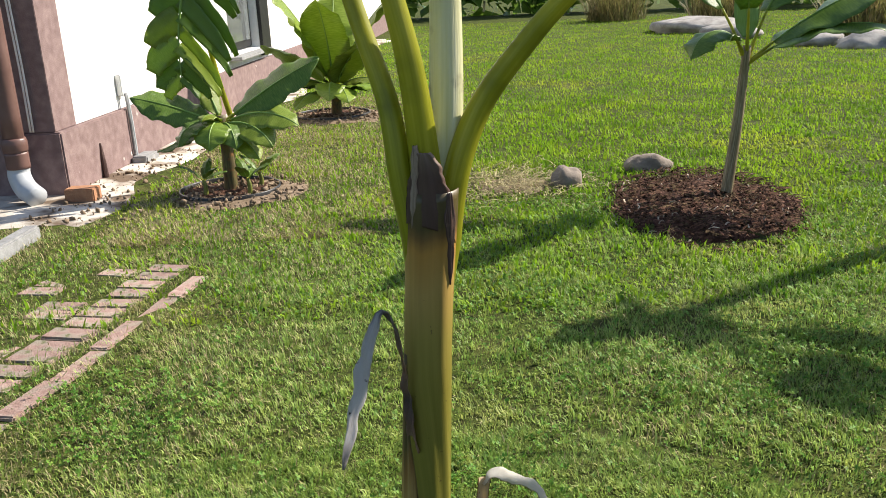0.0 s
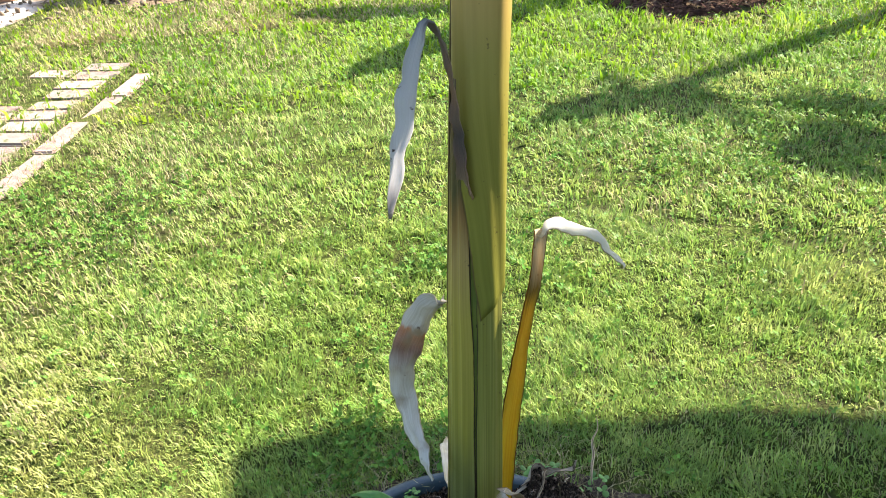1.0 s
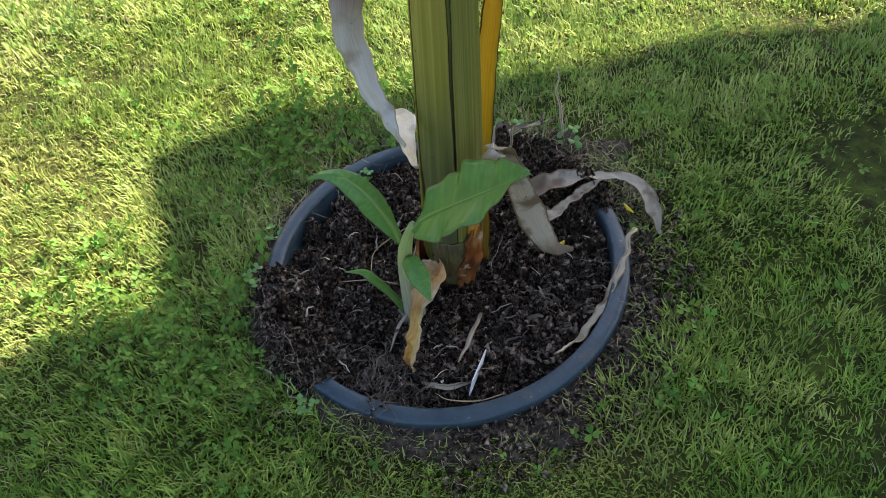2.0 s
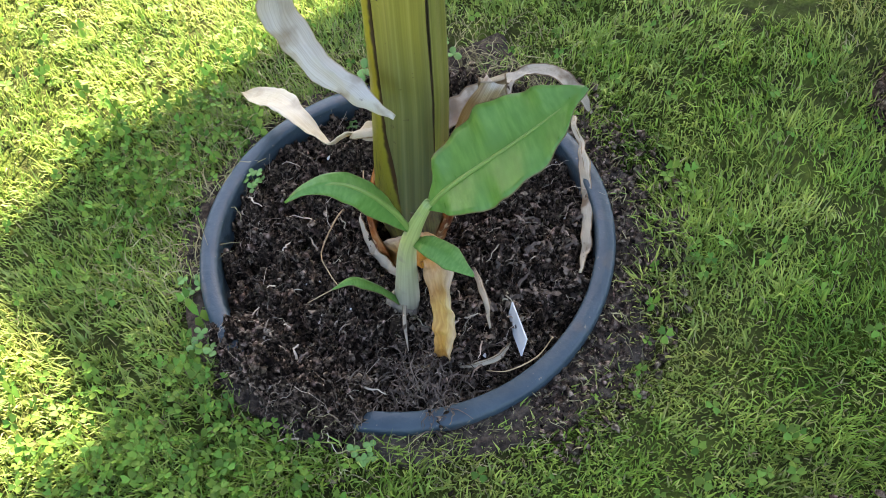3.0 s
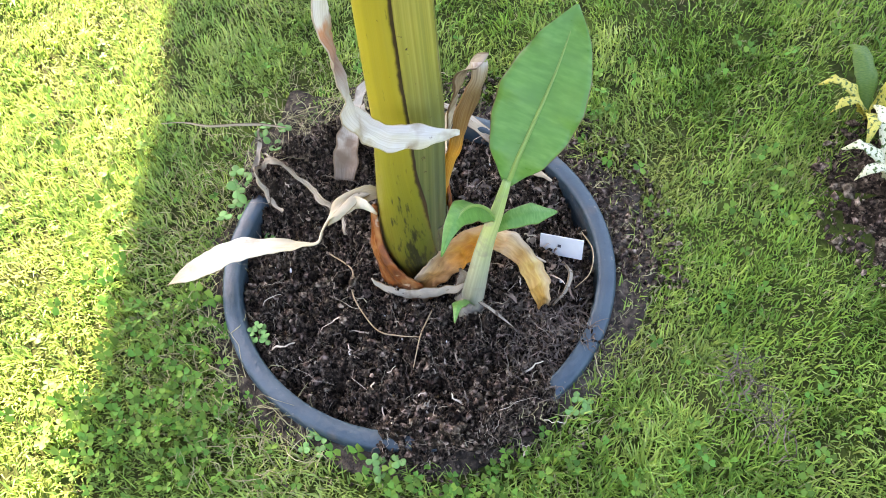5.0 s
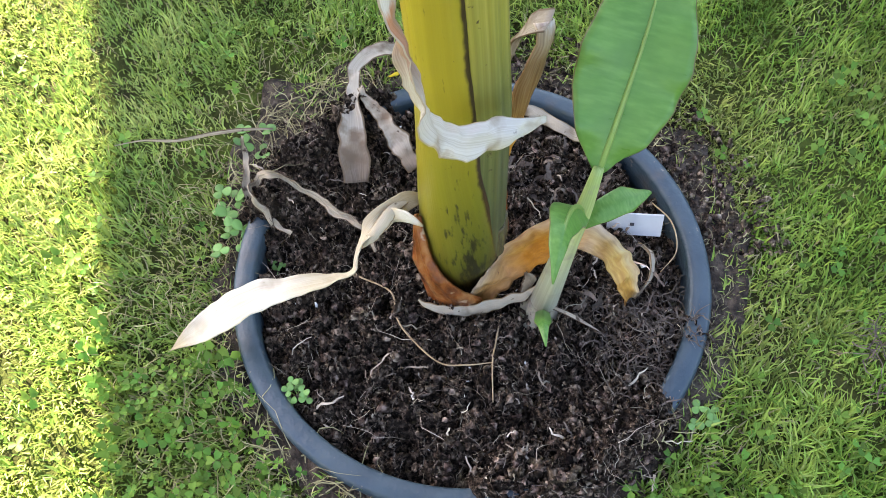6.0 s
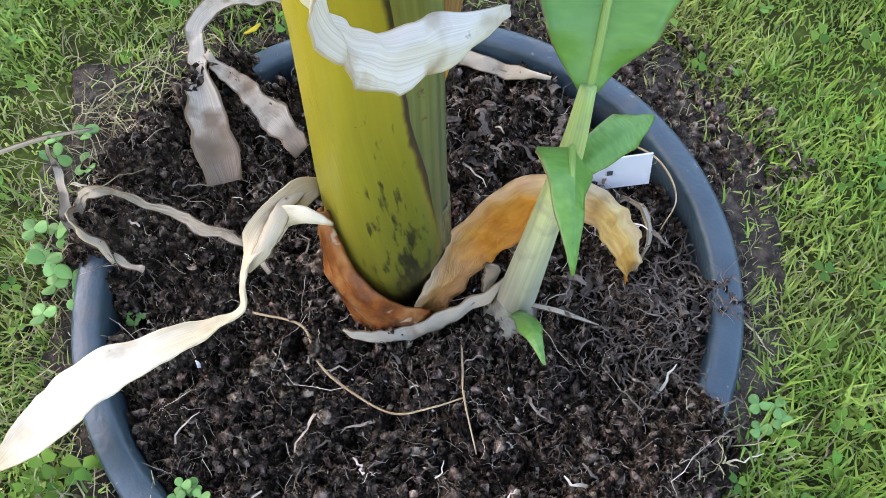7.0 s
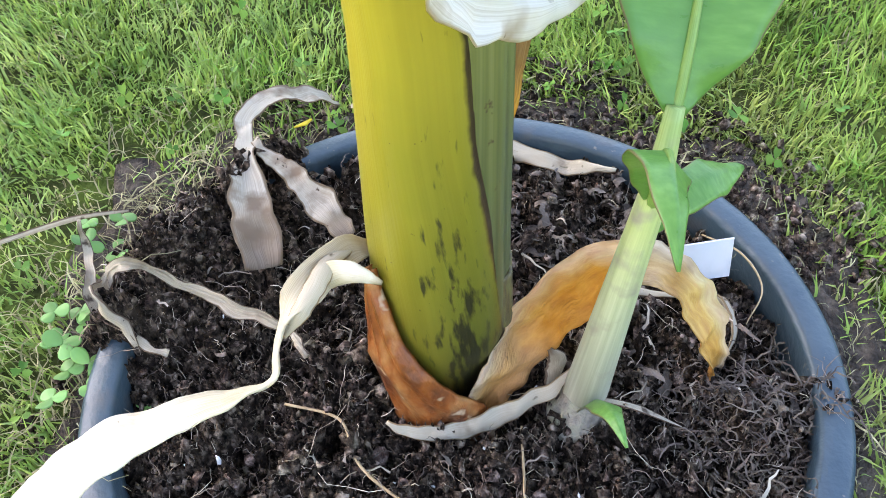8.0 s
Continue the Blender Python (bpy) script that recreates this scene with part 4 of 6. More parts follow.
add("withered_leaf", blade([(0.016, 0.116, 0.1), (0.014, 0.104, 0.118), (0.022, 0.086, 0.13), (0.036, 0.066, 0.134), (0.046, 0.05, 0.126)], [0.004, 0.016, 0.018, 0.016, 0.008], [(0.5, 0.3, 0.4), (0.7, 0.4, 0.1)], 26, 8, curl=1.1, seed=62, crumple=0.003, ragged=0.1), M_DRY, banana, "rolled tan margin of the twisted neck")
# torn rusty sheath round the foot, its tongue arching over the soil
add("withered_sheath", sheath(-0.05, 0.128, [154, 142, 122, 104, 92], [46, 40, 28, 15, 4], 0.008, (0.036, 0.026, 0.018, 0.012, 0.008), n=48, m=22, seed=7, wavy=0.8), M_BASE, banana, "rusty rotting sheath at the foot of the stem")
add("withered_sheath", sheath(-0.05, 0.17, [288, 286, 292, 300], [30, 26, 16, 5], 0.007, (0.008, 0.005), seed=9, wavy=2), M_BASE, banana, "orange-brown rotting sheath tongue")
add("withered_sheath", blade([(-0.022, 0.068, 0.006), (-0.036, 0.052, -0.004), (-0.048, 0.02, -0.01), (-0.053, -0.015, -0.008), (-0.057, -0.05, 0.002), (-0.055, -0.082, 0.018)], [0.005, 0.011, 0.016, 0.018, 0.012, 0.002], [(0.5, 0.2, 0.8), (0.6, 0.0, 0.75)], 40, 8, curl=0.35, seed=38, crumple=0.005, ragged=0.12), M_DRY, banana, "curled cream edge of an old sheath")
ARCH = [(-0.036, 0.01, -0.024), (-0.028, -0.024, 0.012), (-0.02, -0.052, 0.036), (-0.024, -0.08, 0.064), (-0.037, -0.107, 0.09), (-0.055, -0.131, 0.102), (-0.068, -0.148, 0.088), (-0.08, -0.162, 0.06), (-0.091, -0.168, 0.03), (-0.097, -0.175, -0.012)]
ARCH_ACROSS = [(0.3, 0.3, 0.85), (0.25, 0.1, 0.95), (0.35, 0, 0.92), (0.43, 0, 0.9), (0.35, -0.45, 0.8), (0.2, -0.9, 0.35), (0.25, -0.96, 0.1), (0.28, -0.95, 0), (0.28, -0.95, 0), (0.2, -0.97, 0)]


add("withered_leaf", blade(ARCH, [0.034, 0.044, 0.05, 0.047, 0.046, 0.038, 0.032, 0.034, 0.031, 0.014], ARCH_ACROSS, 72, 14, curl=-0.5, fold=-0.1, ripple=0.003, seed=39, crumple=0.008, ragged=0.06), M_ORANGE, banana, "arched orange and cream withered leaf")
add("withered_leaf", blade([(-0.04, -0.062, 0.03), (-0.046, -0.066, 0.018), (-0.05, -0.062, 0.0), (-0.052, -0.05, -0.012)], [0.004, 0.02, 0.022, 0.006], [(0.2, -0.8, 0.4)], 16, 6, curl=0.9, seed=63, crumple=0.004, ragged=0.15), M_DRYBROWN, banana, "shrivelled brown shred under the arched leaf")

# ---- the young sucker beside the stem ----
pup = thing("banana_sucker", "young banana sucker with bright green leaves beside the stem", "banana plant", (-0.07, -0.075, -0.03))
P0 = np.array([-0.07, -0.075, -0.03])


def rel(pts):
    return [np.array(p) - P0 for p in pts]


add("stem", tube(rel([(-0.068, -0.07, -0.05), (-0.069, -0.074, -0.01), (-0.071, -0.084, 0.06), (-0.072, -0.097, 0.14), (-0.067, -0.113, 0.2), (-0.056, -0.128, 0.248)]), [0.017, 0.0165, 0.014, 0.0115, 0.0092, 0.0055], 34, 16, lobes=0.03), M_PUPSTEM, pup)
add("bulb", tube(rel([(-0.07, -0.066, -0.05), (-0.073, -0.068, -0.022), (-0.074, -0.07, 0.004)]), [0.023, 0.025, 0.012], 12, 16, lobes=0.06), M_BULB, pup, "greyish scaly bulb of the sucker")
big = add("leaf", blade(rel([(-0.056, -0.128, 0.242), (-0.04, -0.143, 0.272), (-0.013, -0.167, 0.308), (0.018, -0.194, 0.345), (0.047, -0.216, 0.377), (0.069, -0.23, 0.402)]), [0.012, 0.07, 0.1, 0.108, 0.092, 0.06, 0.004], [(-0.48, -0.85, -0.2)], 36, 12, fold=0.12, ripple=0.004, seed=41), M_PUPLEAF, pup, "broad fresh green leaf")
add("midrib", tube(rel([(-0.056, -0.128, 0.238), (-0.041, -0.1445, 0.2725), (-0.0145, -0.169, 0.3085), (0.0165, -0.196, 0.3455), (0.05, -0.22, 0.381)]), [0.004, 0.003, 0.0022, 0.0016, 0.0008], 30, 8), M_RIB, big)
l2 = add("leaf", blade(rel([(-0.07, -0.11, 0.19), (-0.085, -0.098, 0.236), (-0.105, -0.081, 0.276), (-0.13, -0.063, 0.298), (-0.155, -0.047, 0.298), (-0.174, -0.036, 0.284)]), [0.006, 0.026, 0.038, 0.034, 0.018, 0.002], [(-0.62, -0.6, -0.4)], 28, 10, fold=0.5, ripple=0.001, seed=42), M_PUPLEAF, pup)
add("midrib", tube(rel([(-0.07, -0.11, 0.186), (-0.085, -0.098, 0.2355), (-0.105, -0.081, 0.2755), (-0.13, -0.063, 0.2975), (-0.165, -0.041, 0.2905)]), [0.0045, 0.003, 0.002, 0.0008], 20, 8), M_RIB, l2)
add("leaf", blade(rel([(-0.07, -0.108, 0.168), (-0.07, -0.13, 0.184), (-0.064, -0.16, 0.184), (-0.057, -0.194, 0.168)]), [0.012, 0.026, 0.03, 0.003], [(0.85, 0.2, 0.3)], 22, 8, fold=0.3, ripple=0.001, seed=43), M_PUPLEAF, pup)
add("leaf", blade(rel([(-0.08, -0.07, 0.0), (-0.104, -0.06, 0.052), (-0.13, -0.05, 0.087), (-0.157, -0.043, 0.089)]), [0.018, 0.016, 0.02, 0.002], [(-0.4, -0.85, 0.1)], 20, 8, fold=0.5, seed=44), M_PUPLEAF, pup, "small yellow-green leaf at the foot")
add("leaf", blade(rel([(-0.08, -0.08, 0.0), (-0.1, -0.1, 0.0), (-0.122, -0.128, -0.018)]), [0.005, 0.006, 0.001], [(-0.6, 0.7, 0.3)], 14, 6, fold=0.4, seed=45), M_DRYBROWN, pup, "withered brown leaf stub")

# ---- dead leaves, roots and the name tag lying in the pot ----
def lie(points):
    """Puts the points of a strip on the soil below them."""
    return [(x, y, z + max(soil_height(x, y) + 0.02 if math.hypot(x, y) < 0.266 or cover(math.degrees(math.atan2(y, x)) % 360) > 0.3 else 0.006, -0.012)) for x, y, z in points]


def litter(name, label, geo, mat, rib=True):
    ob = tagged(add(name, geo, mat, None), label, "dead leaf")
    if not rib:
        return ob
    q_ = len(geo[0]) // 2
    m_ = 1 + max(i for i in range(1, 12) if abs(geo[2][i][1]) < 1e-9)
    rows_ = q_ // m_
    line = [np.array(geo[0][i * m_ + m_ // 2]) for i in range(0, rows_ - rows_ // 6, 2)]
    add("midrib", tube(line, [0.0022, 0.0016, 0.0006], len(line), 6), mat, ob)
    return ob


folded = litter("dead_leaf", "bleached grey dead leaf folded over the pot rim", blade([(x, y, max(z, soil_height(x, y) + 0.008)) for x, y, z in ((0.35, -0.047, -0.012), (0.352, -0.015, 0.014), (0.347, 0.025, 0.03), (0.33, 0.055, 0.03), (0.3, 0.064, 0.034), (0.25, 0.08, 0.032), (0.205, 0.091, 0.022), (0.166, 0.1, 0.004))], [0.006, 0.026, 0.028, 0.015, 0.02, 0.03, 0.046, 0.03], [(0.9, 0.3, 0.3), (0.7, 0.6, 0.2), (0.5, 0.8, 0.1), (0.3, 0.9, 0.0), (0.15, 0.95, 0.1), (0.1, 0.95, 0.2)], 64, 10, curl=0.4, ripple=0.0015, seed=51, crumple=0.006, ragged=0.14), M_DRYTIP, rib=False)
add("lobe", blade([(x, y, max(z, soil_height(x, y) + 0.008)) for x, y, z in ((0.29, 0.06, 0.034), (0.255, 0.05, 0.032), (0.225, 0.038, 0.024), (0.195, 0.029, 0.014), (0.16, 0.021, 0.004))], [0.006, 0.018, 0.022, 0.03, 0.016], [(0.3, 0.8, 0.2), (0.2, 0.9, -0.1)], 36, 8, curl=0.4, ripple=0.002, seed=52, crumple=0.007, ragged=0.16), M_DRYTIP, folded, "torn side lobe of the dead leaf")
litter("dead_leaf", "curled brown-grey dead leaf strip on the soil", blade([(x, y, max(z, soil_height(x, y) + h)) for x, y, z, h in ((0.05, 0.1, 0.02, 0.01), (0.09, 0.108, 0.02, 0.012), (0.12, 0.133, 0.022, 0.016), (0.158, 0.165, 0.03, 0.026), (0.18, 0.198, 0.04, 0.034), (0.186, 0.222, 0.036, 0.026), (0.164, 0.23, 0.022, 0.012), (0.136, 0.216, 0.012, 0.008))], [0.006, 0.013, 0.014, 0.011, 0.009, 0.013, 0.015, 0.006], [(0.3, -0.4, 0.8), (0.4, -0.6, 0.6), (0.3, -0.3, 0.9)], 52, 6, curl=0.8, ripple=0.002, seed=53, crumple=0.007, ragged=0.16), M_DRYBROWN)
litter("dead_leaf", "brown crumpled dead leaf beside the rim", blade([(x, y, max(z, soil_height(x, y) + h)) for x, y, z, h in ((0.247, 0.223, 0.06, 0.03), (0.24, 0.226, 0.036, 0.02), (0.214, 0.232, 0.018, 0.014), (0.18, 0.236, 0.01, 0.01), (0.115, 0.2, 0.006, 0.006))], [0.004, 0.009, 0.016, 0.014, 0.005], [(0.4, 0.8, 0.2), (0.2, 0.9, 0.4)], 36, 7, curl=1.0, ripple=0.003, seed=54, ragged=0.2, crumple=0.004), M_DRYBROWN, rib=False)
litter("dead_leaf", "long pale dry leaf strip inside the rim", blade(lie([(0.305, -0.045, 0.016), (0.262, -0.1, 0.01), (0.22, -0.145, 0.006), (0.165, -0.19, 0.0), (0.11, -0.226, -0.008)]), [0.006, 0.016, 0.02, 0.017, 0.004], [(0.6, -0.6, 0.5)], 44, 6, curl=0.4, ripple=0.002, seed=55, crumple=0.007, ragged=0.16), M_DRY)
litter("dead_leaf", "small cream curl of dry leaf near the tag", blade(lie([(-0.02, -0.215, -0.014), (-0.05, -0.222, 0.0), (-0.075, -0.21, -0.004), (-0.09, -0.19, -0.016)]), [0.005, 0.012, 0.01, 0.003], [(0.2, 0.6, 0.7)], 20, 6, curl=1.2, seed=56, crumple=0.004), M_DRY)
litter("dead_leaf", "narrow pale leaf strip lying by the sucker", blade(lie([(0.03, -0.1, -0.018), (0.0, -0.15, -0.006), (-0.03, -0.19, -0.008)]), [0.008, 0.01, 0.003], [(0.8, -0.3, 0.3)], 20, 5, curl=0.6, seed=57, crumple=0.0028), M_DRY)
stick = add("dry_stalk", tube([(0.268, 0.185, 0.03), (0.278, 0.225, 0.034), (0.292, 0.27, 0.026), (0.3, 0.315, 0.022), (0.322, 0.36, 0.014), (0.33, 0.4, 0.01)], [0.0012, 0.0028, 0.0024, 0.0016, 0.0006], 30, 7, lobes=0.3), M_DRYBROWN, None)
tagged(stick, "brown dried leaf stalk lying on the grass", "dead stalk")
strands("dead_grass_wisp", 90, lambda r_: (-0.23 - 0.11 * (q := r_.rand()) + 0.012 * r_.randn(), -0.405 - 0.03 * q + 0.012 * r_.randn(), 0.012 + 0.01 * r_.rand()), 0.04, 0.0016, M_BARKBIT, "wisp of brown dead grass lying on the lawn", "dry grass", lift=0.008, bend=0.6, seed=23)
for lab, pts, r in (("long thin pale root curving over the soil", [(0.036, 0.13, -0.004), (0.003, 0.098, -0.004), (-0.032, 0.1, -0.006), (-0.062, 0.091, -0.008), (-0.103, 0.067, -0.008), (-0.116, 0.036, -0.008), (-0.122, 0.008, -0.008)], 0.0018),
                    ("thin brown root on the soil", [(-0.066, -0.022, -0.012), (-0.1, -0.004, -0.006), (-0.124, 0.008, -0.006), (-0.168, 0.022, -0.01)], 0.0016),
                    ("thin looping root beside the dead leaves", [(0.02, -0.255, -0.012), (-0.02, -0.262, 0.0), (-0.06, -0.25, 0.004), (-0.075, -0.225, -0.01)], 0.0014)):
    tagged(add("root", tube(pts, [r * 0.62, r * 0.7, r * 0.4], 40, 6), M_ROOT, None), lab, "root")

tag = thing("plant_tag", "small white plastic plant tag stuck in the soil", "plant tag")
TL, TR, BR = np.array([0.013, -0.19, 0.012]), np.array([-0.022, -0.246, 0.031]), np.array([-0.029, -0.244, -0.009])
tu, tv = TR - TL, BR - TR
tn = np.cross(tu, tv)
tn /= np.linalg.norm(tn)
bm = bmesh.new()
bmesh.ops.create_cube(bm, size=1.0)
for v in bm.verts:
    v.co = Vector(TL + tu * (v.co.x + 0.5) + tv * (v.co.y + 0.5) + tn * v.co.z * 0.0012)
bmesh.ops.bevel(bm, geom=list(bm.edges), offset=0.0004, segments=1, affect="EDGES")
bm.verts.index_update()
build("plate", [v.co.copy() for v in bm.verts], [[v.index for v in f.verts] for f in bm.faces], M_TAG, tag, smooth=False)
bm.free()
q = [TL + tu * a + tv * b + tn * s * 0.0011 for s in (-1, 1) for a, b in ((0.42, 0.4), (0.5, 0.4), (0.5, 0.55), (0.42, 0.55))]
build("marking", q, [(0, 1, 2, 3), (7, 6, 5, 4)], M_INK, tag, "small dark illegible mark", smooth=False)


# ---- seedlings and fallen petals ----
def seedling(x, y, size, count, seed):
    """A small clover weed: three round leaflets at the end of each thin stalk."""
    g_ = np.random.RandomState(seed)
    z0 = soil_height(x, y) if math.hypot(x, y) < 0.262 else float(ground_z(x, y))
    ob = thing("weed_seedling", "small fresh green clover seedling with three-part leaves", "weed", (x, y, z0), "weed seedlings round the pot")
    for i in range(count):
        a = 6.283 * i / count + g_.rand() * 0.9
        h = np.array([math.cos(a), math.sin(a), 0.0])
        L, up = size * (0.5 + 0.7 * g_.rand()), size * (0.7 + 0.8 * g_.rand())
        tip = h * L + (0, 0, up)
        add("stalk", tube([(0, 0, -0.004), h * L * 0.6 + (0, 0, up * 0.6), tip], [0.0007, 0.0006, 0.0005], 8, 5), M_RIB, ob)
        lean = 0.35 * g_.randn(2)
        for k in range(3):
            b = a + 2.094 * k + 0.25 * g_.randn()
            d = np.array([math.cos(b), math.sin(b), 0.0])
            d[2] = 0.12 + float(d[:2] @ lean)
            q_ = size * (0.5 + 0.14 * g_.rand())
            add("leaf", blade([tip, tip + d * q_ * 0.4, tip + d * q_ * 0.8, tip + d * q_], [0.001, q_ * 0.6, q_ * 0.9, q_ * 0.98, q_ * 0.85, q_ * 0.35], [(-d[1], d[0], 0.15 * g_.randn())], 10, 6, fold=0.2, thick=0.0005, seed=seed + 3 * i + k), M_CLOVERLEAF, ob)


for k, (x, y, sz, ct) in enumerate(((-0.088, 0.239, 0.014, 6), (0.14, 0.272, 0.024, 4), (0.004, 0.284, 0.018, 4), (-0.262, -0.195, 0.016, 4), (0.198, 0.266, 0.024, 5), (0.103, 0.228, 0.01, 3), (-0.145, 0.236, 0.013, 5), (-0.3, 0.07, 0.018, 5), (-0.26, 0.16, 0.016, 4), (0.285, 0.215, 0.022, 4))):
    seedling(x, y, sz, ct, 600 + 10 * k)
for k, (x, y, z, a) in enumerate(((0.183, -0.037, 0.012, 0.6), (0.316, 0.004, 0.012, 2.0))):
    h = np.array([math.cos(a), math.sin(a), 0.25])
    p = np.array([x, y, z])
    tagged(add("yellow_petal", blade([p - h * 0.011, p, p + h * 0.011], [0.003, 0.012, 0.003], [(-h[1], h[0], 0.5)], 8, 5, curl=0.6, seed=700 + k), M_PETAL, None), "fallen bright yellow petal by the dead leaf", "petal", group="fallen petals")


# ---- background plants: bananas built from a stem, stalks and broad leaves ----
def banana_clump(at, label, height, lean, radius, leaves, stem_mat=None, seed=0, group=""):
    """leaves: rows of heading (degrees), rise (degrees), length, width, droop, stalk share, material and, if it leans over, its tilt."""
    ob = thing("banana_plant", label, "banana plant", at, group)
    top = np.array([lean[0], lean[1], height])
    add("pseudostem", tube([(0, 0, -0.05), top * 0.5 + (0.01, 0, 0), top], [radius * 1.15, radius, radius * 0.75], 24, 16), stem_mat or M_STEM, ob)
    for k, (az, el, L, wd, droop, st, mt, *tilt) in enumerate(leaves):
        a, e = radians(az), radians(el)
        h = np.array([math.cos(a), math.sin(a), 0])
        pts = []
        p = top - (0, 0, height * 0.12)
        n_ = 7
        for i in range(n_ + 1):
            pts.append(p.copy())
            ang = e - radians(droop) * (i / n_) ** 1.3
            p = p + (h * math.cos(ang) + np.array([0, 0, math.sin(ang)])) * L / n_
        cut = max(1, round(st * n_))
        add("petiole", tube(pts[:cut + 1], [radius * 0.5, radius * 0.32, radius * 0.22], 14, 8), M_PETIOLE, ob)
        side = np.array([-math.sin(a), math.cos(a), tilt[0] if tilt else 0.12 * math.sin(k * 2.1)])
        lf = add("leaf", blade(pts[cut:], [wd * 0.3, wd * 0.85, wd, wd, wd * 0.95, wd * 0.75, 0.012], [side], 26, 8, fold=0.22, ripple=wd * 0.035, seed=seed + k, ragged=0.03), mt, ob)
        sp_ = spline(pts[cut:], 10)
        add("midrib", tube(sp_, [radius * 0.2, radius * 0.12, 0.003], 12, 6), M_RIB, lf)
    return ob


def earth_ring(at, r, label):
    ob = thing("plant_pot", label, "plant pot", (at[0], at[1], 0))
    build("rim", *revolve([(r, -0.05), (r, 0.012), (r - 0.004, 0.018), (r - 0.012, 0.018), (r - 0.016, 0.012), (r - 0.018, -0.04)], 48)[:2], M_DARK, ob)
    V, F, UV = revolve([(0.002, 0.0), (r * 0.35, 0.004), (r * 0.7, -0.004), (r - 0.017, -0.012)], 40)
    V = [(x, y, z + 0.02 * noise.noise(Vector((x * 9, y * 9, at[0])))) for x, y, z in V]
    build("soil", V, F, M_MULCH, ob)
    return ob


earth_ring((-1.58, 5.42), 0.39, "thin dark sunken pot ring with bare earth round a banana")
earth_ring((-1.22, 9.23), 0.45, "thin dark sunken pot ring by the house wall")


def earth_patch(center, r, seed, mat, label, squash=1.0):
    V, F, UV = revolve([(0.002, 0.0), (r * 0.4, 0.0), (r * 0.8, 0.0), (r, -0.035)], 56, (0, 0), wob=0.09, seed=seed)
    V = [(center[0] + x, center[1] + y * squash, z - 0.004 + 0.014 * noise.noise(Vector((x * 9, y * 9, seed))) + 0.008 * noise.noise(Vector((x * 30, y * 30, seed)))) for x, y, z in V]
    return tagged(build("bare_earth", V, F, mat), label, "soil", kind="stuff")


earth_patch((-1.47, 5.3), 0.52, 0.7, M_EARTH, "reddish bare earth round the pot ring")
earth_patch((-1.11, 9.1), 0.66, 1.9, M_EARTH, "reddish bare earth by the second pot ring")
earth_patch((0.58, 5.16), 0.32, 2.6, M_EARTH, "dry bare patch in the lawn", 0.8)
strands("straw_litter", 1500, lambda r_: (0.58 + 0.3 * r_.randn(), 5.16 + 0.3 * r_.randn(), 0.002 + 0.01 * r_.rand()), 0.09, 0.008, M_DRYGRASS, "dry straw over the bare patch", "dry grass", lift=0.01, bend=0.5, seed=91)
# M_LEAFLIT rows carry their sunlit look in the colour
banana_clump((-1.57, 5.42, -0.01), "bushy banana plant with drooping lower leaves in a sunken pot", 0.58, (-0.02, 0.0), 0.05,
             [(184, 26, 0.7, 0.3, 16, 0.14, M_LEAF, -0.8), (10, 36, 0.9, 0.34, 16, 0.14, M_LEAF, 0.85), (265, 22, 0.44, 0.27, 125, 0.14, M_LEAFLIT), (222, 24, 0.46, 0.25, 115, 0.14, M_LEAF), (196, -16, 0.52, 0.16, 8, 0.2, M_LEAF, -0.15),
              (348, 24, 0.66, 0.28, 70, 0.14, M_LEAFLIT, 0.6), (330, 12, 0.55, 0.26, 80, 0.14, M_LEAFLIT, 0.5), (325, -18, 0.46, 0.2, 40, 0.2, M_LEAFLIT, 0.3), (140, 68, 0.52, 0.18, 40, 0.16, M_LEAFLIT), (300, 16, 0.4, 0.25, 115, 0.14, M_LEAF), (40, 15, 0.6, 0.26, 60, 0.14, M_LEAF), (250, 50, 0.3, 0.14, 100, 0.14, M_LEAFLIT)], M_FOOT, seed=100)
for k, (x, y) in enumerate(((-1.74, 5.27), (-1.4, 5.25), (-1.36, 5.5))):
    banana_clump((x, y, -0.01), "small banana sucker in the pot ring", 0.12, (0.0, 0.0), 0.018,
                 [(200 + 60 * k, 60, 0.24, 0.09, 60, 0.15, M_LEAF), (320 + 40 * k, 55, 0.24, 0.09, 60, 0.15, M_LEAF), (80 + 50 * k, 65, 0.22, 0.08, 50, 0.15, M_LEAF), (20 + 70 * k, 40, 0.2, 0.08, 60, 0.15, M_LEAF)], seed=300 + 9 * k, group="suckers in the pot ring")
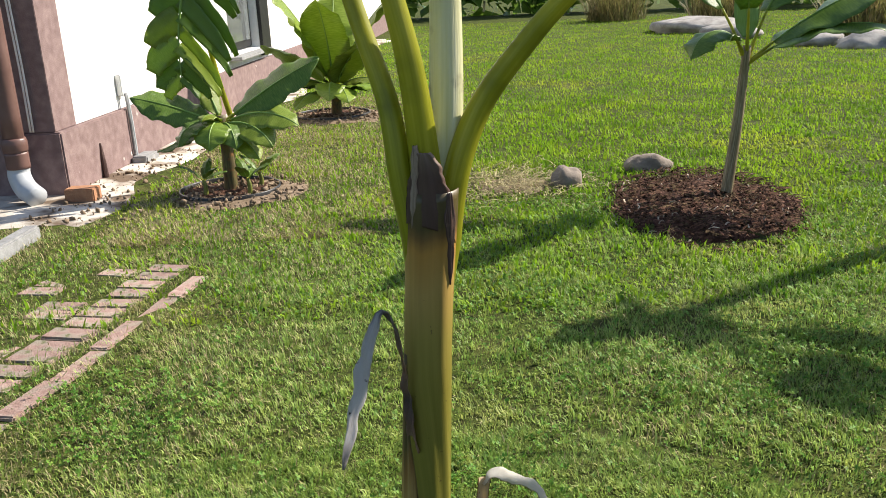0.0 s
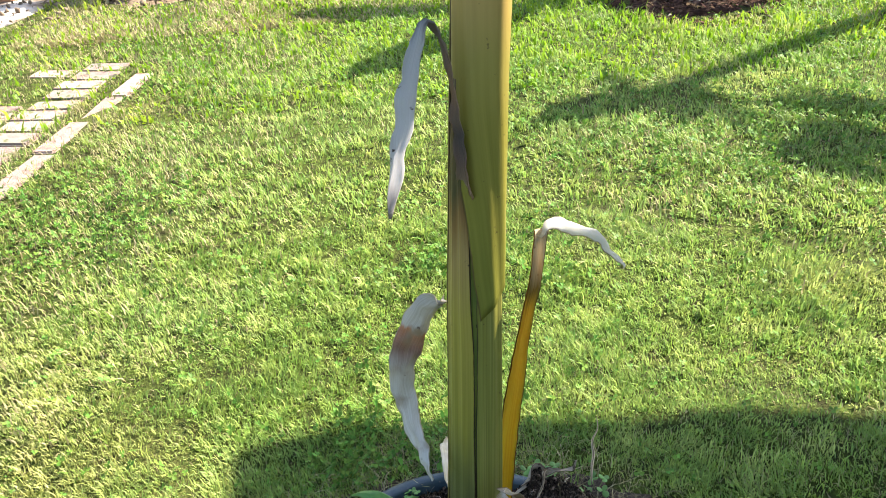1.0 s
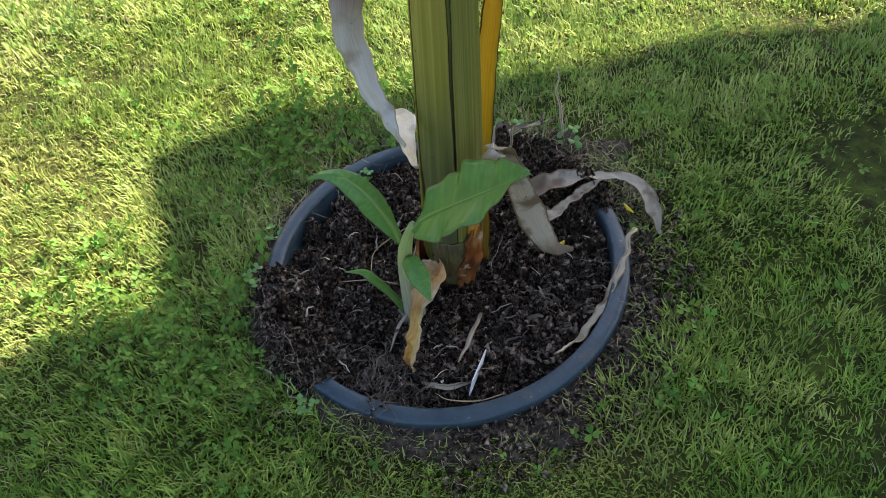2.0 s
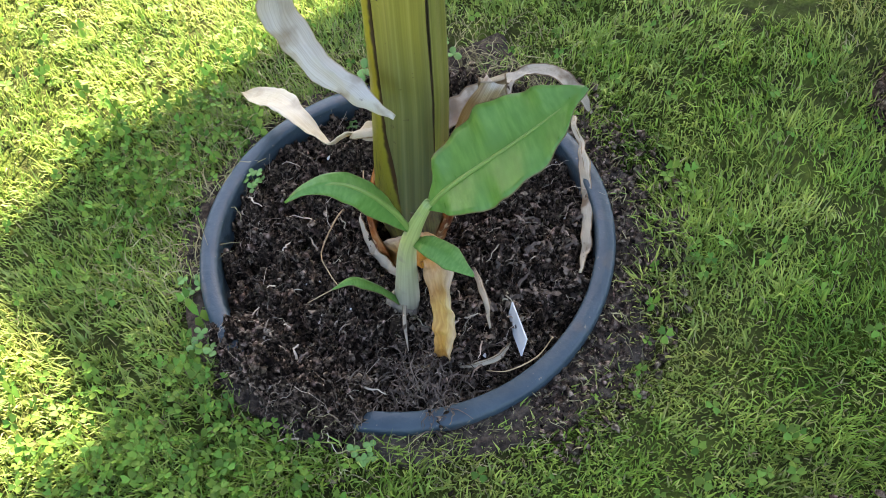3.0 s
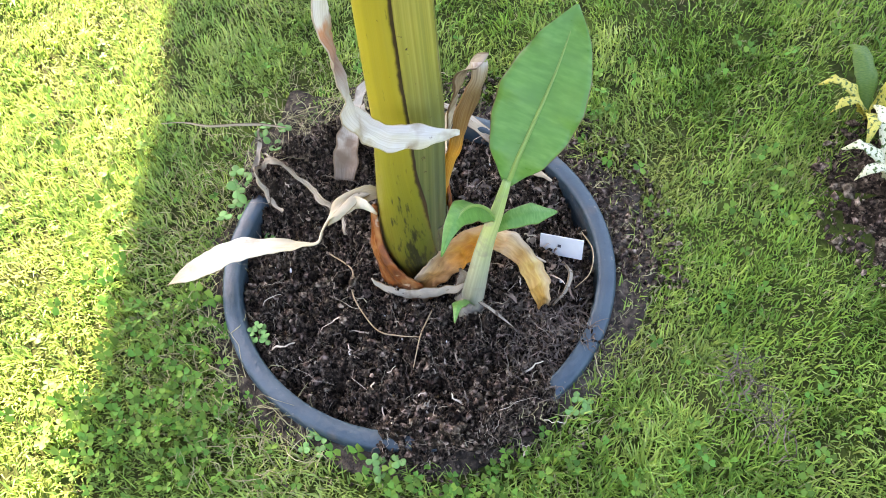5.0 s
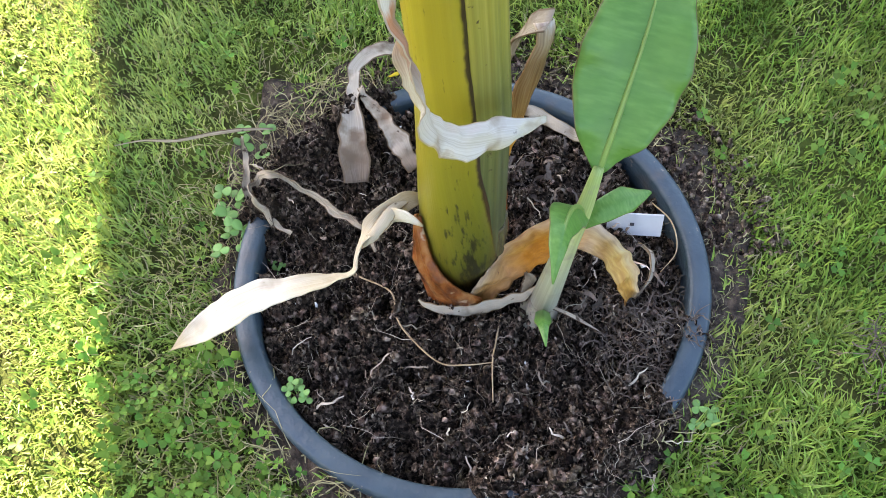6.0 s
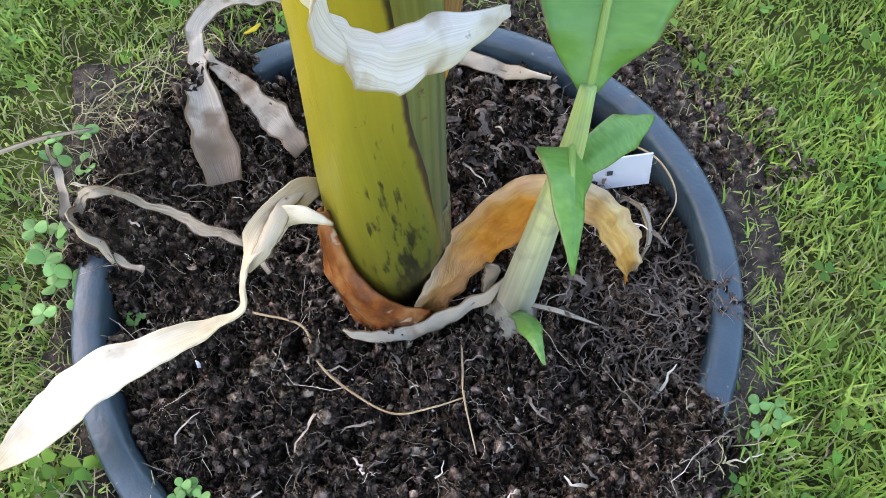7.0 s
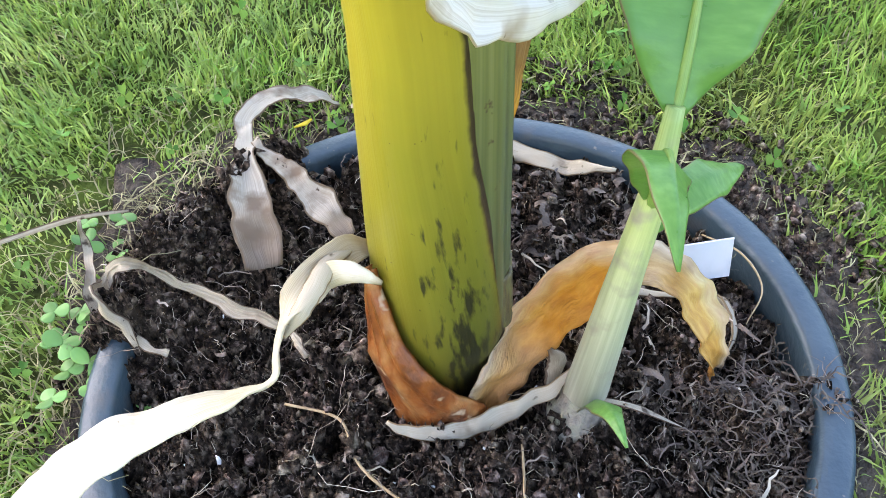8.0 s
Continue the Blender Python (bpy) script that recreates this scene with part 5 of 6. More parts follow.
banana_clump((-1.18, 9.28, -0.01), "banana plant with broad bright leaves beside the house", 0.3, (0.0, 0.0), 0.06,
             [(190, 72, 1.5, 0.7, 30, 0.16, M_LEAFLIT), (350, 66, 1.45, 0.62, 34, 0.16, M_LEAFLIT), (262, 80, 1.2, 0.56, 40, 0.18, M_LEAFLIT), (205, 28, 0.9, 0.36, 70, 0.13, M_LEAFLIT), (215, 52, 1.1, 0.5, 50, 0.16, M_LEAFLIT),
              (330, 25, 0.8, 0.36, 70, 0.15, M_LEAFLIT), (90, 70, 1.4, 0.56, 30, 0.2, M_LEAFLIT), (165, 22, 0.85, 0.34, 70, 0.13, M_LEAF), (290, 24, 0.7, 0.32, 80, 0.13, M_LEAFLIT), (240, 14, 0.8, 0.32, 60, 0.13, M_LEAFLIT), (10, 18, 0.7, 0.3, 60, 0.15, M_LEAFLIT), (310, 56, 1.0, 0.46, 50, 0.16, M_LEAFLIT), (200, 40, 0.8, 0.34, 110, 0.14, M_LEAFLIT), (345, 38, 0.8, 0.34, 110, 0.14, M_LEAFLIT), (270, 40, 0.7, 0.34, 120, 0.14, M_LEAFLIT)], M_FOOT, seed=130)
banana_clump((1.97, 4.5, -0.02), "slender banana plant with a dry leaning stem in dark mulch", 1.0, (0.13, 0.1), 0.035,
             [(205, 66, 0.66, 0.32, 165, 0.25, M_LEAF), (-6, 40, 1.5, 0.5, 55, 0.2, M_LEAF), (30, 66, 1.3, 0.4, 70, 0.25, M_LEAF), (140, 66, 1.4, 0.36, 70, 0.25, M_LEAF), (250, 78, 1.3, 0.34, 60, 0.3, M_LEAF), (85, 84, 0.6, 0.16, 10, 0.25, M_RIB), (335, 34, 1.2, 0.36, 80, 0.2, M_LEAF)], M_TRUNK, seed=160)
# bananas set outside the view, shaped so their crowns shade the lawn and pot
banana_clump((3.63, 3.9, -0.02), "tall leaning banana plant standing by the lawn", 2.08, (-0.39, -0.43), 0.07,
             [(200, 18, 0.66, 0.26, 30, 0.2, M_LEAF), (-62, 18, 1.15, 0.26, 26, 0.5, M_LEAF), (-44, 20, 1.15, 0.24, 28, 0.5, M_LEAF), (-24, 18, 1.1, 0.26, 26, 0.45, M_LEAF), (-110, 12, 0.45, 0.22, 40, 0.2, M_LEAF), (225, 10, 0.4, 0.2, 40, 0.2, M_LEAF), (60, 62, 0.8, 0.2, 60, 0.3, M_LEAF)], seed=190)
# unseen plant added as shade caster, its leaves laid to fit the shadow's outline
shade = thing("banana_plant", "unseen banana plant added to shade the pot and lawn", "banana plant", (3.997, 0.613, -0.02))
add("pseudostem", tube([(0, 0, -0.05), (-0.02, 0.01, 0.8), (-0.05, 0.0, 1.6)], [0.11, 0.095, 0.07], 24, 16), M_STEM, shade)
# the last two leaves only dim the sky light on the grass at -y
for k, (y0, x1, wd) in enumerate(((1.45, 1.06, 0.7), (1.12, 0.62, 0.46), (0.47, 0.72, 1.04), (-0.02, 0.85, 0.62), (-0.45, 1.3, 0.6), (-0.9, 1.5, 0.6), (-1.4, 1.2, 0.62), (-1.9, 1.5, 0.62))):
    pts = [(-0.05, 0.0, 1.5), (-0.2, (y0 - 0.75) * 0.5, 1.8), (-0.45, (y0 - 0.75) * 0.95 - (0.2 if k == 0 else 0.0), 1.97), (-1.1, y0 - 0.75 - (0.115 if k == 0 else 0.0), 2.06), (x1 - 3.3 + 0.4, y0 - 0.75 - (0.02 if k == 0 else 0.0), 2.04), (x1 - 3.3, y0 - 0.75, 1.98)]
    lf = add("leaf", blade(pts, [0.05, 0.1, wd * 0.9, wd, wd, wd, wd * 0.95, wd * 0.88, wd * 0.6 if k == 0 else 0.12], [(0, 1, 0)], 30, 8, fold=0.06, ripple=0.01, seed=210 + k), M_LEAF, shade)
    add("midrib", tube(pts, [0.035, 0.02, 0.008], 20, 6), M_RIB, lf)

for cx, cy, rr in ((-1.47, 5.3, 0.52), (-1.11, 9.1, 0.64)):
    scatter_lumps("earth_crumbs", [(cx + rr * q * math.cos(a), cy + rr * q * math.sin(a), 0.008) for q, a in zip(rng.rand(500) ** 0.5, rng.rand(500) * 6.283)], 0.004 + 0.018 * rng.rand(500) ** 3, M_EARTH, "crumbled reddish earth round the pot ring", "soil")
# mulch bed of the slender banana, and stones
rng = np.random.RandomState(11)
V, F, UV = revolve([(0.002, 0.03), (0.25, 0.025), (0.5, 0.012), (0.62, -0.012), (0.68, -0.05)], 64, (0, 0), wob=0.07, seed=1.2)
V = [(1.78 + x * 0.9 + 0.1 * y, 4.38 + y * 1.45, z + 0.055 * noise.noise(Vector((x * 5, y * 5, 0))) + 0.02 * noise.noise(Vector((x * 20, y * 20, 3)))) for x, y, z in V]
tagged(build("mulch_bed", V, F, M_MULCH), "round bed of dark bark mulch", "mulch", kind="stuff")
def on_mulch(r_):
    a, r = r_.rand() * 6.283, 0.72 * math.sqrt(r_.rand())
    return 1.78 + 0.9 * r * math.cos(a) + 0.1 * r * math.sin(a), 4.38 + 1.45 * r * math.sin(a), 0.02 + 0.025 * r_.rand() - 0.05 * (r > 0.64)


strands("bark_chips", 2600, on_mulch, 0.06, 0.016, M_MULCH, "loose dark bark chips on the bed", "mulch", lift=0.008, bend=0.5, flat=0.7, seed=71)
strands("pale_chips", 120, on_mulch, 0.05, 0.01, M_FIBRE, "a few pale chips on the mulch", "mulch", lift=0.014, bend=0.5, seed=72)
for k, (c, s) in enumerate((((1.68, 5.5, 0.0), (0.17, 0.13, 0.11)), ((0.99, 5.1, 0.0), (0.12, 0.12, 0.13)))):
    V, F = rock(c, s, 3.1 + k)
    tagged(build("stone", V, F, M_LAWNSTONE), "rounded grey-brown field stone on the lawn", "stone", group="stones on the lawn")
for k, (x, y, sx, sy, sz) in enumerate(((6.43, 20.7, 1.25, 1.1, 0.27), (6.4, 18.15, 0.56, 0.66, 0.24), (7.1, 15.5, 0.55, 0.38, 0.18), (7.8, 14.7, 0.66, 0.44, 0.22), (8.8, 14.2, 0.86, 0.5, 0.24), (10.1, 13.9, 0.86, 0.55, 0.24))):
    V, F = rock((x, y, 0.05), (sx, sy, sz), 7.7 + k * 1.9)
    tagged(build("boulder", V, F, M_STONE), "pale flat boulder edging the planting", "boulder", group="boulders edging the planting")


def tussock(at, r, h, count, mat, seed):
    g = np.random.RandomState(seed)
    V, T = [], []
    for _ in range(count):
        a, d = g.rand() * 6.283, r * math.sqrt(g.rand())
        b = np.array([at[0] + d * math.cos(a), at[1] + d * math.sin(a), at[2]])
        t = b + np.array([(g.rand() - 0.5) * h * 0.9, (g.rand() - 0.5) * h * 0.9, h * (0.5 + 0.5 * g.rand())])
        s = np.array([math.cos(a + 1), math.sin(a + 1), 0]) * 0.012
        k = len(V)
        V += [b - s, b + s, (b + t) / 2 + (0, 0, h * 0.12) - s, (b + t) / 2 + (0, 0, h * 0.12) + s, t]
        T += [(k, k + 1, k + 3), (k, k + 3, k + 2), (k + 2, k + 3, k + 4)]
    return V, T


for k, (x, y) in enumerate(((5.6, 27.0), (7.6, 22.6), (9.0, 17.4), (10.6, 16.0))):
    V, T = tussock((x, y, 0), 0.9, 1.1, 700, M_STRAW, 60 + k)
    tagged(raw("ornamental_grass", V, T, None, M_STRAW), "clump of tan ornamental grass behind the boulders", "ornamental grass", group="ornamental grasses", kind="stuff")
# an unseen far hedge, added as backdrop for reflections, closes the garden
g = np.random.RandomState(77)
N_ = 26000
ang, hh = g.rand(N_) * 6.283, g.rand(N_) ** 0.8
rad = 33 + 2.5 * vnoise(ang * 9, hh * 3, 1.0, 5) + 1.2 * g.rand(N_)
C = np.stack([rad * np.cos(ang), rad * np.sin(ang), hh * (3.2 + 1.2 * vnoise(ang * 14, ang * 0, 1.0, 9))], 1)
D1, D2 = g.randn(N_, 3) * 0.3, g.randn(N_, 3) * 0.3
tagged(raw("hedge", np.stack([C, C + D1, C + D1 + D2, C + D2], 1).reshape(-1, 3), None, np.arange(N_ * 4).reshape(-1, 4), M_LEAF), "unseen dark green backdrop hedge added far behind the lawn", "hedge", kind="stuff")

# ---- house: white wall over a mauve plinth, corner strip, window, pipes ----
WX, CY = -2.74, 5.0
house = thing("house", "white plastered house with a mauve plinth and corner strip", "house", (0, 0, 0))


def slab(name, lo, hi, mat, label="", bevel=0.004, parent=None):
    V, F = box(lo, hi, bevel)
    return build(name, V, F, mat, parent or house, label, smooth=False)


slab("wall", (WX - 0.3, CY + 0.34, 0.46), (WX, 9.6, 4.2), M_WALL, "bright white rough plaster wall")
slab("wall", (WX - 0.3, 9.602, 0.46), (WX, 11.0, 0.62), M_WALL)
slab("wall", (WX - 0.3, 9.602, 1.9), (WX, 11.0, 4.2), M_WALL)
slab("wall", (WX - 0.3, 11.002, 0.46), (WX, 26.0, 4.2), M_WALL)
slab("corner_strip", (WX - 0.3, CY, 0.46), (WX + 0.004, CY + 0.338, 4.2), M_PLINTH, "rough mauve plaster corner strip")
slab("plinth", (WX - 0.3, CY - 0.02, -0.1), (WX + 0.05, 26.0, 0.458), M_PLINTH, "mauve plaster plinth with chipped paint", 0.012)
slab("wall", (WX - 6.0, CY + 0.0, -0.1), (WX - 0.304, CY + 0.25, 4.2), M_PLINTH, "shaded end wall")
slab("roof", (WX - 6.2, CY - 0.4, 4.2), (WX + 0.5, 26.4, 4.4), M_PIPE, "brown roof edge")
win = slab("window", (WX - 0.16, 9.62, 0.64), (WX - 0.1, 10.98, 1.88), M_DARK, "dark window opening with a black frame", 0.01)
slab("pane", (WX - 0.095, 9.72, 0.74), (WX - 0.088, 10.88, 1.8), M_GLASS, "", 0.0, win)
slab("sill", (WX - 0.1, 9.5, 0.56), (WX + 0.16, 11.1, 0.6), M_KERB, "grey rendered window sill")
slab("shutter", (WX + 0.004, 11.0, 0.5), (WX + 0.05, 11.45, 1.9), M_DARK, "black folded shutter")

pipe = thing("downpipe", "brown downpipe with a grey elbow at the house corner", "downpipe", (-2.95, 4.8, 0))
add("pipe", tube([(0.0, 0.0, 0.34), (0.0, 0.0, 1.6), (0.0, 0.0, 4.1)], [0.075, 0.075, 0.075], 12, 20), M_PIPE, pipe)
add("collar", tube([(0, 0, 0.36), (0, 0, 0.38), (0, 0, 0.44), (0, 0, 0.46)], [0.084, 0.09, 0.09, 0.08], 6, 20), M_PIPE, pipe)
add("socket", tube([(0, 0, 0.24), (0, 0, 0.3), (0, 0, 0.36)], [0.082, 0.083, 0.082], 6, 20), M_PIPE, pipe)
add("elbow", tube([(0, 0, 0.26), (0.0, -0.01, 0.18), (0.06, -0.06, 0.1), (0.17, -0.13, 0.05)], [0.076, 0.08, 0.08, 0.076], 18, 20), M_GREYPIPE, pipe, "grey plastic elbow")
cable = thing("cable", "pair of white cables running down the house corner", "cable", (0, 0, 0))
for dx in (0.0, 0.022):
    add("strand", tube([(-2.905 + dx, 4.965, 0.47), (-2.9 + dx, 4.962, 0.9), (-2.915 + dx, 4.965, 1.8), (-2.92 + dx, 4.965, 4.0)], [0.008] * 3, 30, 8), M_CABLE, cable)
socket = thing("outdoor_socket", "white outdoor socket box with a metal conduit down the plinth", "socket", (WX, 6.2, 0.55))
V, F = box((0.0, -0.045, 0.02), (0.05, 0.045, 0.2), 0.008)
build("box", V, F, M_CABLE, socket, smooth=False)
add("conduit", tube([(0.06, 0.02, 0.04), (0.07, 0.025, -0.2), (0.07, 0.03, -0.52)], [0.011] * 3, 14, 10), M_GREYPIPE, socket, "dull metal conduit")
add("conduit", tube([(0.06, -0.01, 0.04), (0.07, -0.008, -0.2), (0.07, 0.0, -0.52)], [0.011] * 3, 14, 10), M_KERB, socket)
V, F = box((WX + 0.06, 6.12, -0.02), (WX + 0.2, 6.4, 0.05), 0.012)
block = tagged(build("concrete_block", V, F, M_KERB, smooth=False), "small hollow concrete block at the foot of the wall", "concrete block")
V, F = box((-2.62, 4.74, -0.02), (-2.4, 4.87, 0.085), 0.008)
loose = tagged(build("brick", V, F, M_ORBRICK, smooth=False), "loose orange-red brick by the house corner", "brick")
rod = add("wooden_stake", tube([(WX + 0.075, 5.56, -0.02), (WX + 0.065, 5.57, 0.13), (WX + 0.056, 5.58, 0.27)], [0.022, 0.02, 0.008], 10, 8), M_BROWN, None)
tagged(rod, "short dark wooden stake leaning on the plinth", "stake")
# sandy strip along the house, kerb, path
V, F = [], []
for i in range(61):
    y = 3.9 + 0.3 * i
    for j in range(13):
        x = -3.6 + (1.45 + 0.12 * math.sin(y * 1.9) + 0.08 * math.sin(y * 4.3)) * j / 12
        V.append((x, y, -0.008 + 0.008 * noise.noise(Vector((x * 4, y * 4, 0))) - (0.03 if j == 12 or i in (0, 60) else 0)))
for i in range(60):
    for j in range(12):
        a = i * 13 + j
        F.append((a, a + 1, a + 14, a + 13))
strip = tagged(build("gravel_strip", V, F, M_SAND), "pale sandy concrete strip strewn with debris along the house", "pavement", kind="structure")
g = np.random.RandomState(21)
pts = [(-2.85 + 0.8 * g.rand(), 4.5 + 2.8 * g.rand()) for _ in range(420)]
scatter_lumps("rubble", [(x, y, 0.0) for x, y in pts], 0.004 + 0.016 * g.rand(420) ** 3, M_EARTH, "dark earth and rubble crumbs on the sandy strip", "rubble")
V, F = box((-0.05, -0.9, -0.1), (0.05, 0.35, 0.07), 0.012)
kerb = build("kerb", V, F, M_KERB, smooth=False)
kerb.matrix_world = pose(-2.63, 3.94, 0, 0, 0, -2)
tagged(kerb, "grey concrete edging stone", "kerb", kind="structure")

# the house stands a little askew to the lawn, with all that belongs to its wall
ASKEW = Matrix.Translation((-2.86, 5.5, 0)) @ Matrix.Rotation(radians(-3.5), 4, "Z") @ Matrix.Scale(1.055, 4) @ Matrix.Translation((2.69, -4.98, 0))
for ob in (house, pipe, cable, socket, block, loose, rod, strip):
    ob.matrix_world = ASKEW @ ob.matrix_basis

path = thing("brick_path", "worn pinkish brick path half overgrown by grass", "path", (-1.226, 3.317, 0.0))
path["kind"] = "structure"
path.rotation_euler = (0, 0, radians(-11.15))
EDGER = box((-0.1, -0.328, -0.06), (0.0, 0.0, 0.0), 0.007)
CROSS = box((-0.122, -0.065, -0.06), (0.122, 0.065, 0.0), 0.01)
edger = build("brick", *EDGER, M_BRICK, path, smooth=False)
edger.location = (0.0, 0.0, -0.013)
cross = build("brick", *CROSS, M_BRICK, path, smooth=False)
cross.location = (-0.31, 0.13, -0.015)
g = np.random.RandomState(31)
SLOTS = [(edger, 0.0, -0.334 * k, 0.0) for k in range(1, 9)]
SLOTS += [(cross, -0.31, 0.13 - 0.137 * k, 0.002) for k in range(1, 20)]
SLOTS += [(cross, -0.57, 0.06 - 0.137 * k, 0.008) for k in range(19) if g.rand() < 0.75]
SLOTS += [(cross, -0.83, -0.01 - 0.137 * k, 0.01) for k in range(18) if g.rand() < 0.35]
for piece, x, y, sunk in SLOTS:
    b = piece.copy()
    scene.collection.objects.link(b)
    b.location = (x + 0.007 * g.randn(), y + 0.006 * g.randn(), -0.013 - sunk * 0.6 + 0.003 * g.randn())
    b.rotation_euler = (0.012 * g.randn(), 0.012 * g.randn(), 0.03 * g.randn())

# small variegated plants in a patch of bare earth beside the lawn
for k, (x, y, mt, lab) in enumerate(((0.16, -0.745, M_SPECKLE, "small plant with yellow-speckled leaves"), (0.03, -0.735, M_WHITELEAF, "small plant with cream-speckled leaves"))):
    pl = thing("speckled_plant", lab + " in bare earth", "plant", (x, y, -0.02))
    for i, (az, L, wd) in enumerate(((100, 0.08, 0.022), (150, 0.1, 0.024), (60, 0.09, 0.024), (200, 0.09, 0.024), (300, 0.1, 0.028), (0, 0.12, 0.036))):
        a = radians(az)
        h = np.array([math.cos(a), math.sin(a), 0])
        add("leaf", blade([(0, 0, 0.01), h * L * 0.4 + (0, 0, 0.07), h * L * 0.8 + (0, 0, 0.08), h * L + (0, 0, 0.06)], [0.008, wd, wd * 0.9, 0.003], [(-h[1], h[0], 0)], 14, 6, fold=0.3, ripple=0.003, seed=300 + i), M_LEAF if (i == 5 and k == 0) else mt, pl)
earth_patch((0.74, -0.47), 0.17, 0.4, M_SOIL, "dug dark earth in the lawn")
V, F, UV = revolve([(0.002, 0.012), (0.08, 0.01), (0.15, 0.0), (0.19, -0.03)], 40, (-0.02, -0.79), wob=0.08, seed=0.3)
V = [(x, y, z - 0.016 + 0.02 * noise.noise(Vector((x * 22, y * 22, 0)))) for x, y, z in V]
tagged(build("bare_earth", V, F, M_SOIL), "dark bare earth round the speckled plants", "soil", kind="stuff")



# ---- a long torn leaf of the bushy banana, arching over and drooping before the house wall ----
torn = thing("banana_leaf", "long torn banana leaf drooping before the house wall", "banana leaf", (-1.57, 5.44, 0.4))
T0 = np.array([-1.56, 5.02, 0.4])
mid = [np.array(p) - T0 for p in ((-1.58, 5.36, 0.45), (-1.66, 5.32, 0.9), (-1.72, 5.26, 1.5), (-1.66, 5.16, 1.95), (-1.64, 5.02, 1.94), (-1.755, 4.98, 1.45), (-1.82, 4.98, 1.13), (-1.83, 4.97, 0.8))]
add("petiole", tube(mid[:5], [0.024, 0.018, 0.012], 24, 8), M_PETIOLE, torn)
C_ = spline(mid[4:], 44)
rib = add("midrib", tube(C_, [0.013, 0.01, 0.004], 30, 8), M_RIB, torn)
g = np.random.RandomState(91)
# the outer half hangs nearly whole, the inner one is torn into long strips
for sgn in (-1, 1):
    i = 0
    while i < 43:
        j = min(44, i + int(g.randint(5, 9) if sgn < 0 else g.randint(3, 6)))
        f = i / 44
        wd = (0.27 * math.sin(math.pi * (0.25 + 0.62 * f)) if sgn < 0 else 0.52 * math.sin(math.pi * (0.3 + 0.62 * f))) * (0.9 + 0.2 * g.rand())
        c0 = (C_[i] + C_[j]) / 2
        L = np.linalg.norm(C_[j] - C_[i])
        d = np.array([-0.8, 0.1 * g.randn(), -0.45]) if sgn < 0 else np.array([0.62, 0.15 * g.randn(), -0.72 - 0.15 * g.rand()])
        d /= np.linalg.norm(d)
        ax = (C_[j] - C_[i]) / (L + 1e-9)
        wide = [L * 1.08, L * 1.1, L * 1.05, L * 0.7] if sgn < 0 else [L * 1.0, L * 0.9, L * 0.75, L * 0.3]
        # strips take the plain or the lit leaf colour at random
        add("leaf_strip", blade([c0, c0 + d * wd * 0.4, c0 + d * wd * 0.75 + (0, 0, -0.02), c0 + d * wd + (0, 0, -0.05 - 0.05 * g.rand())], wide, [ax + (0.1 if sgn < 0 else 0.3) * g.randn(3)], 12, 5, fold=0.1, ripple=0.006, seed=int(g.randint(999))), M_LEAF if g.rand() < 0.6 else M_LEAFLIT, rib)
        i = j


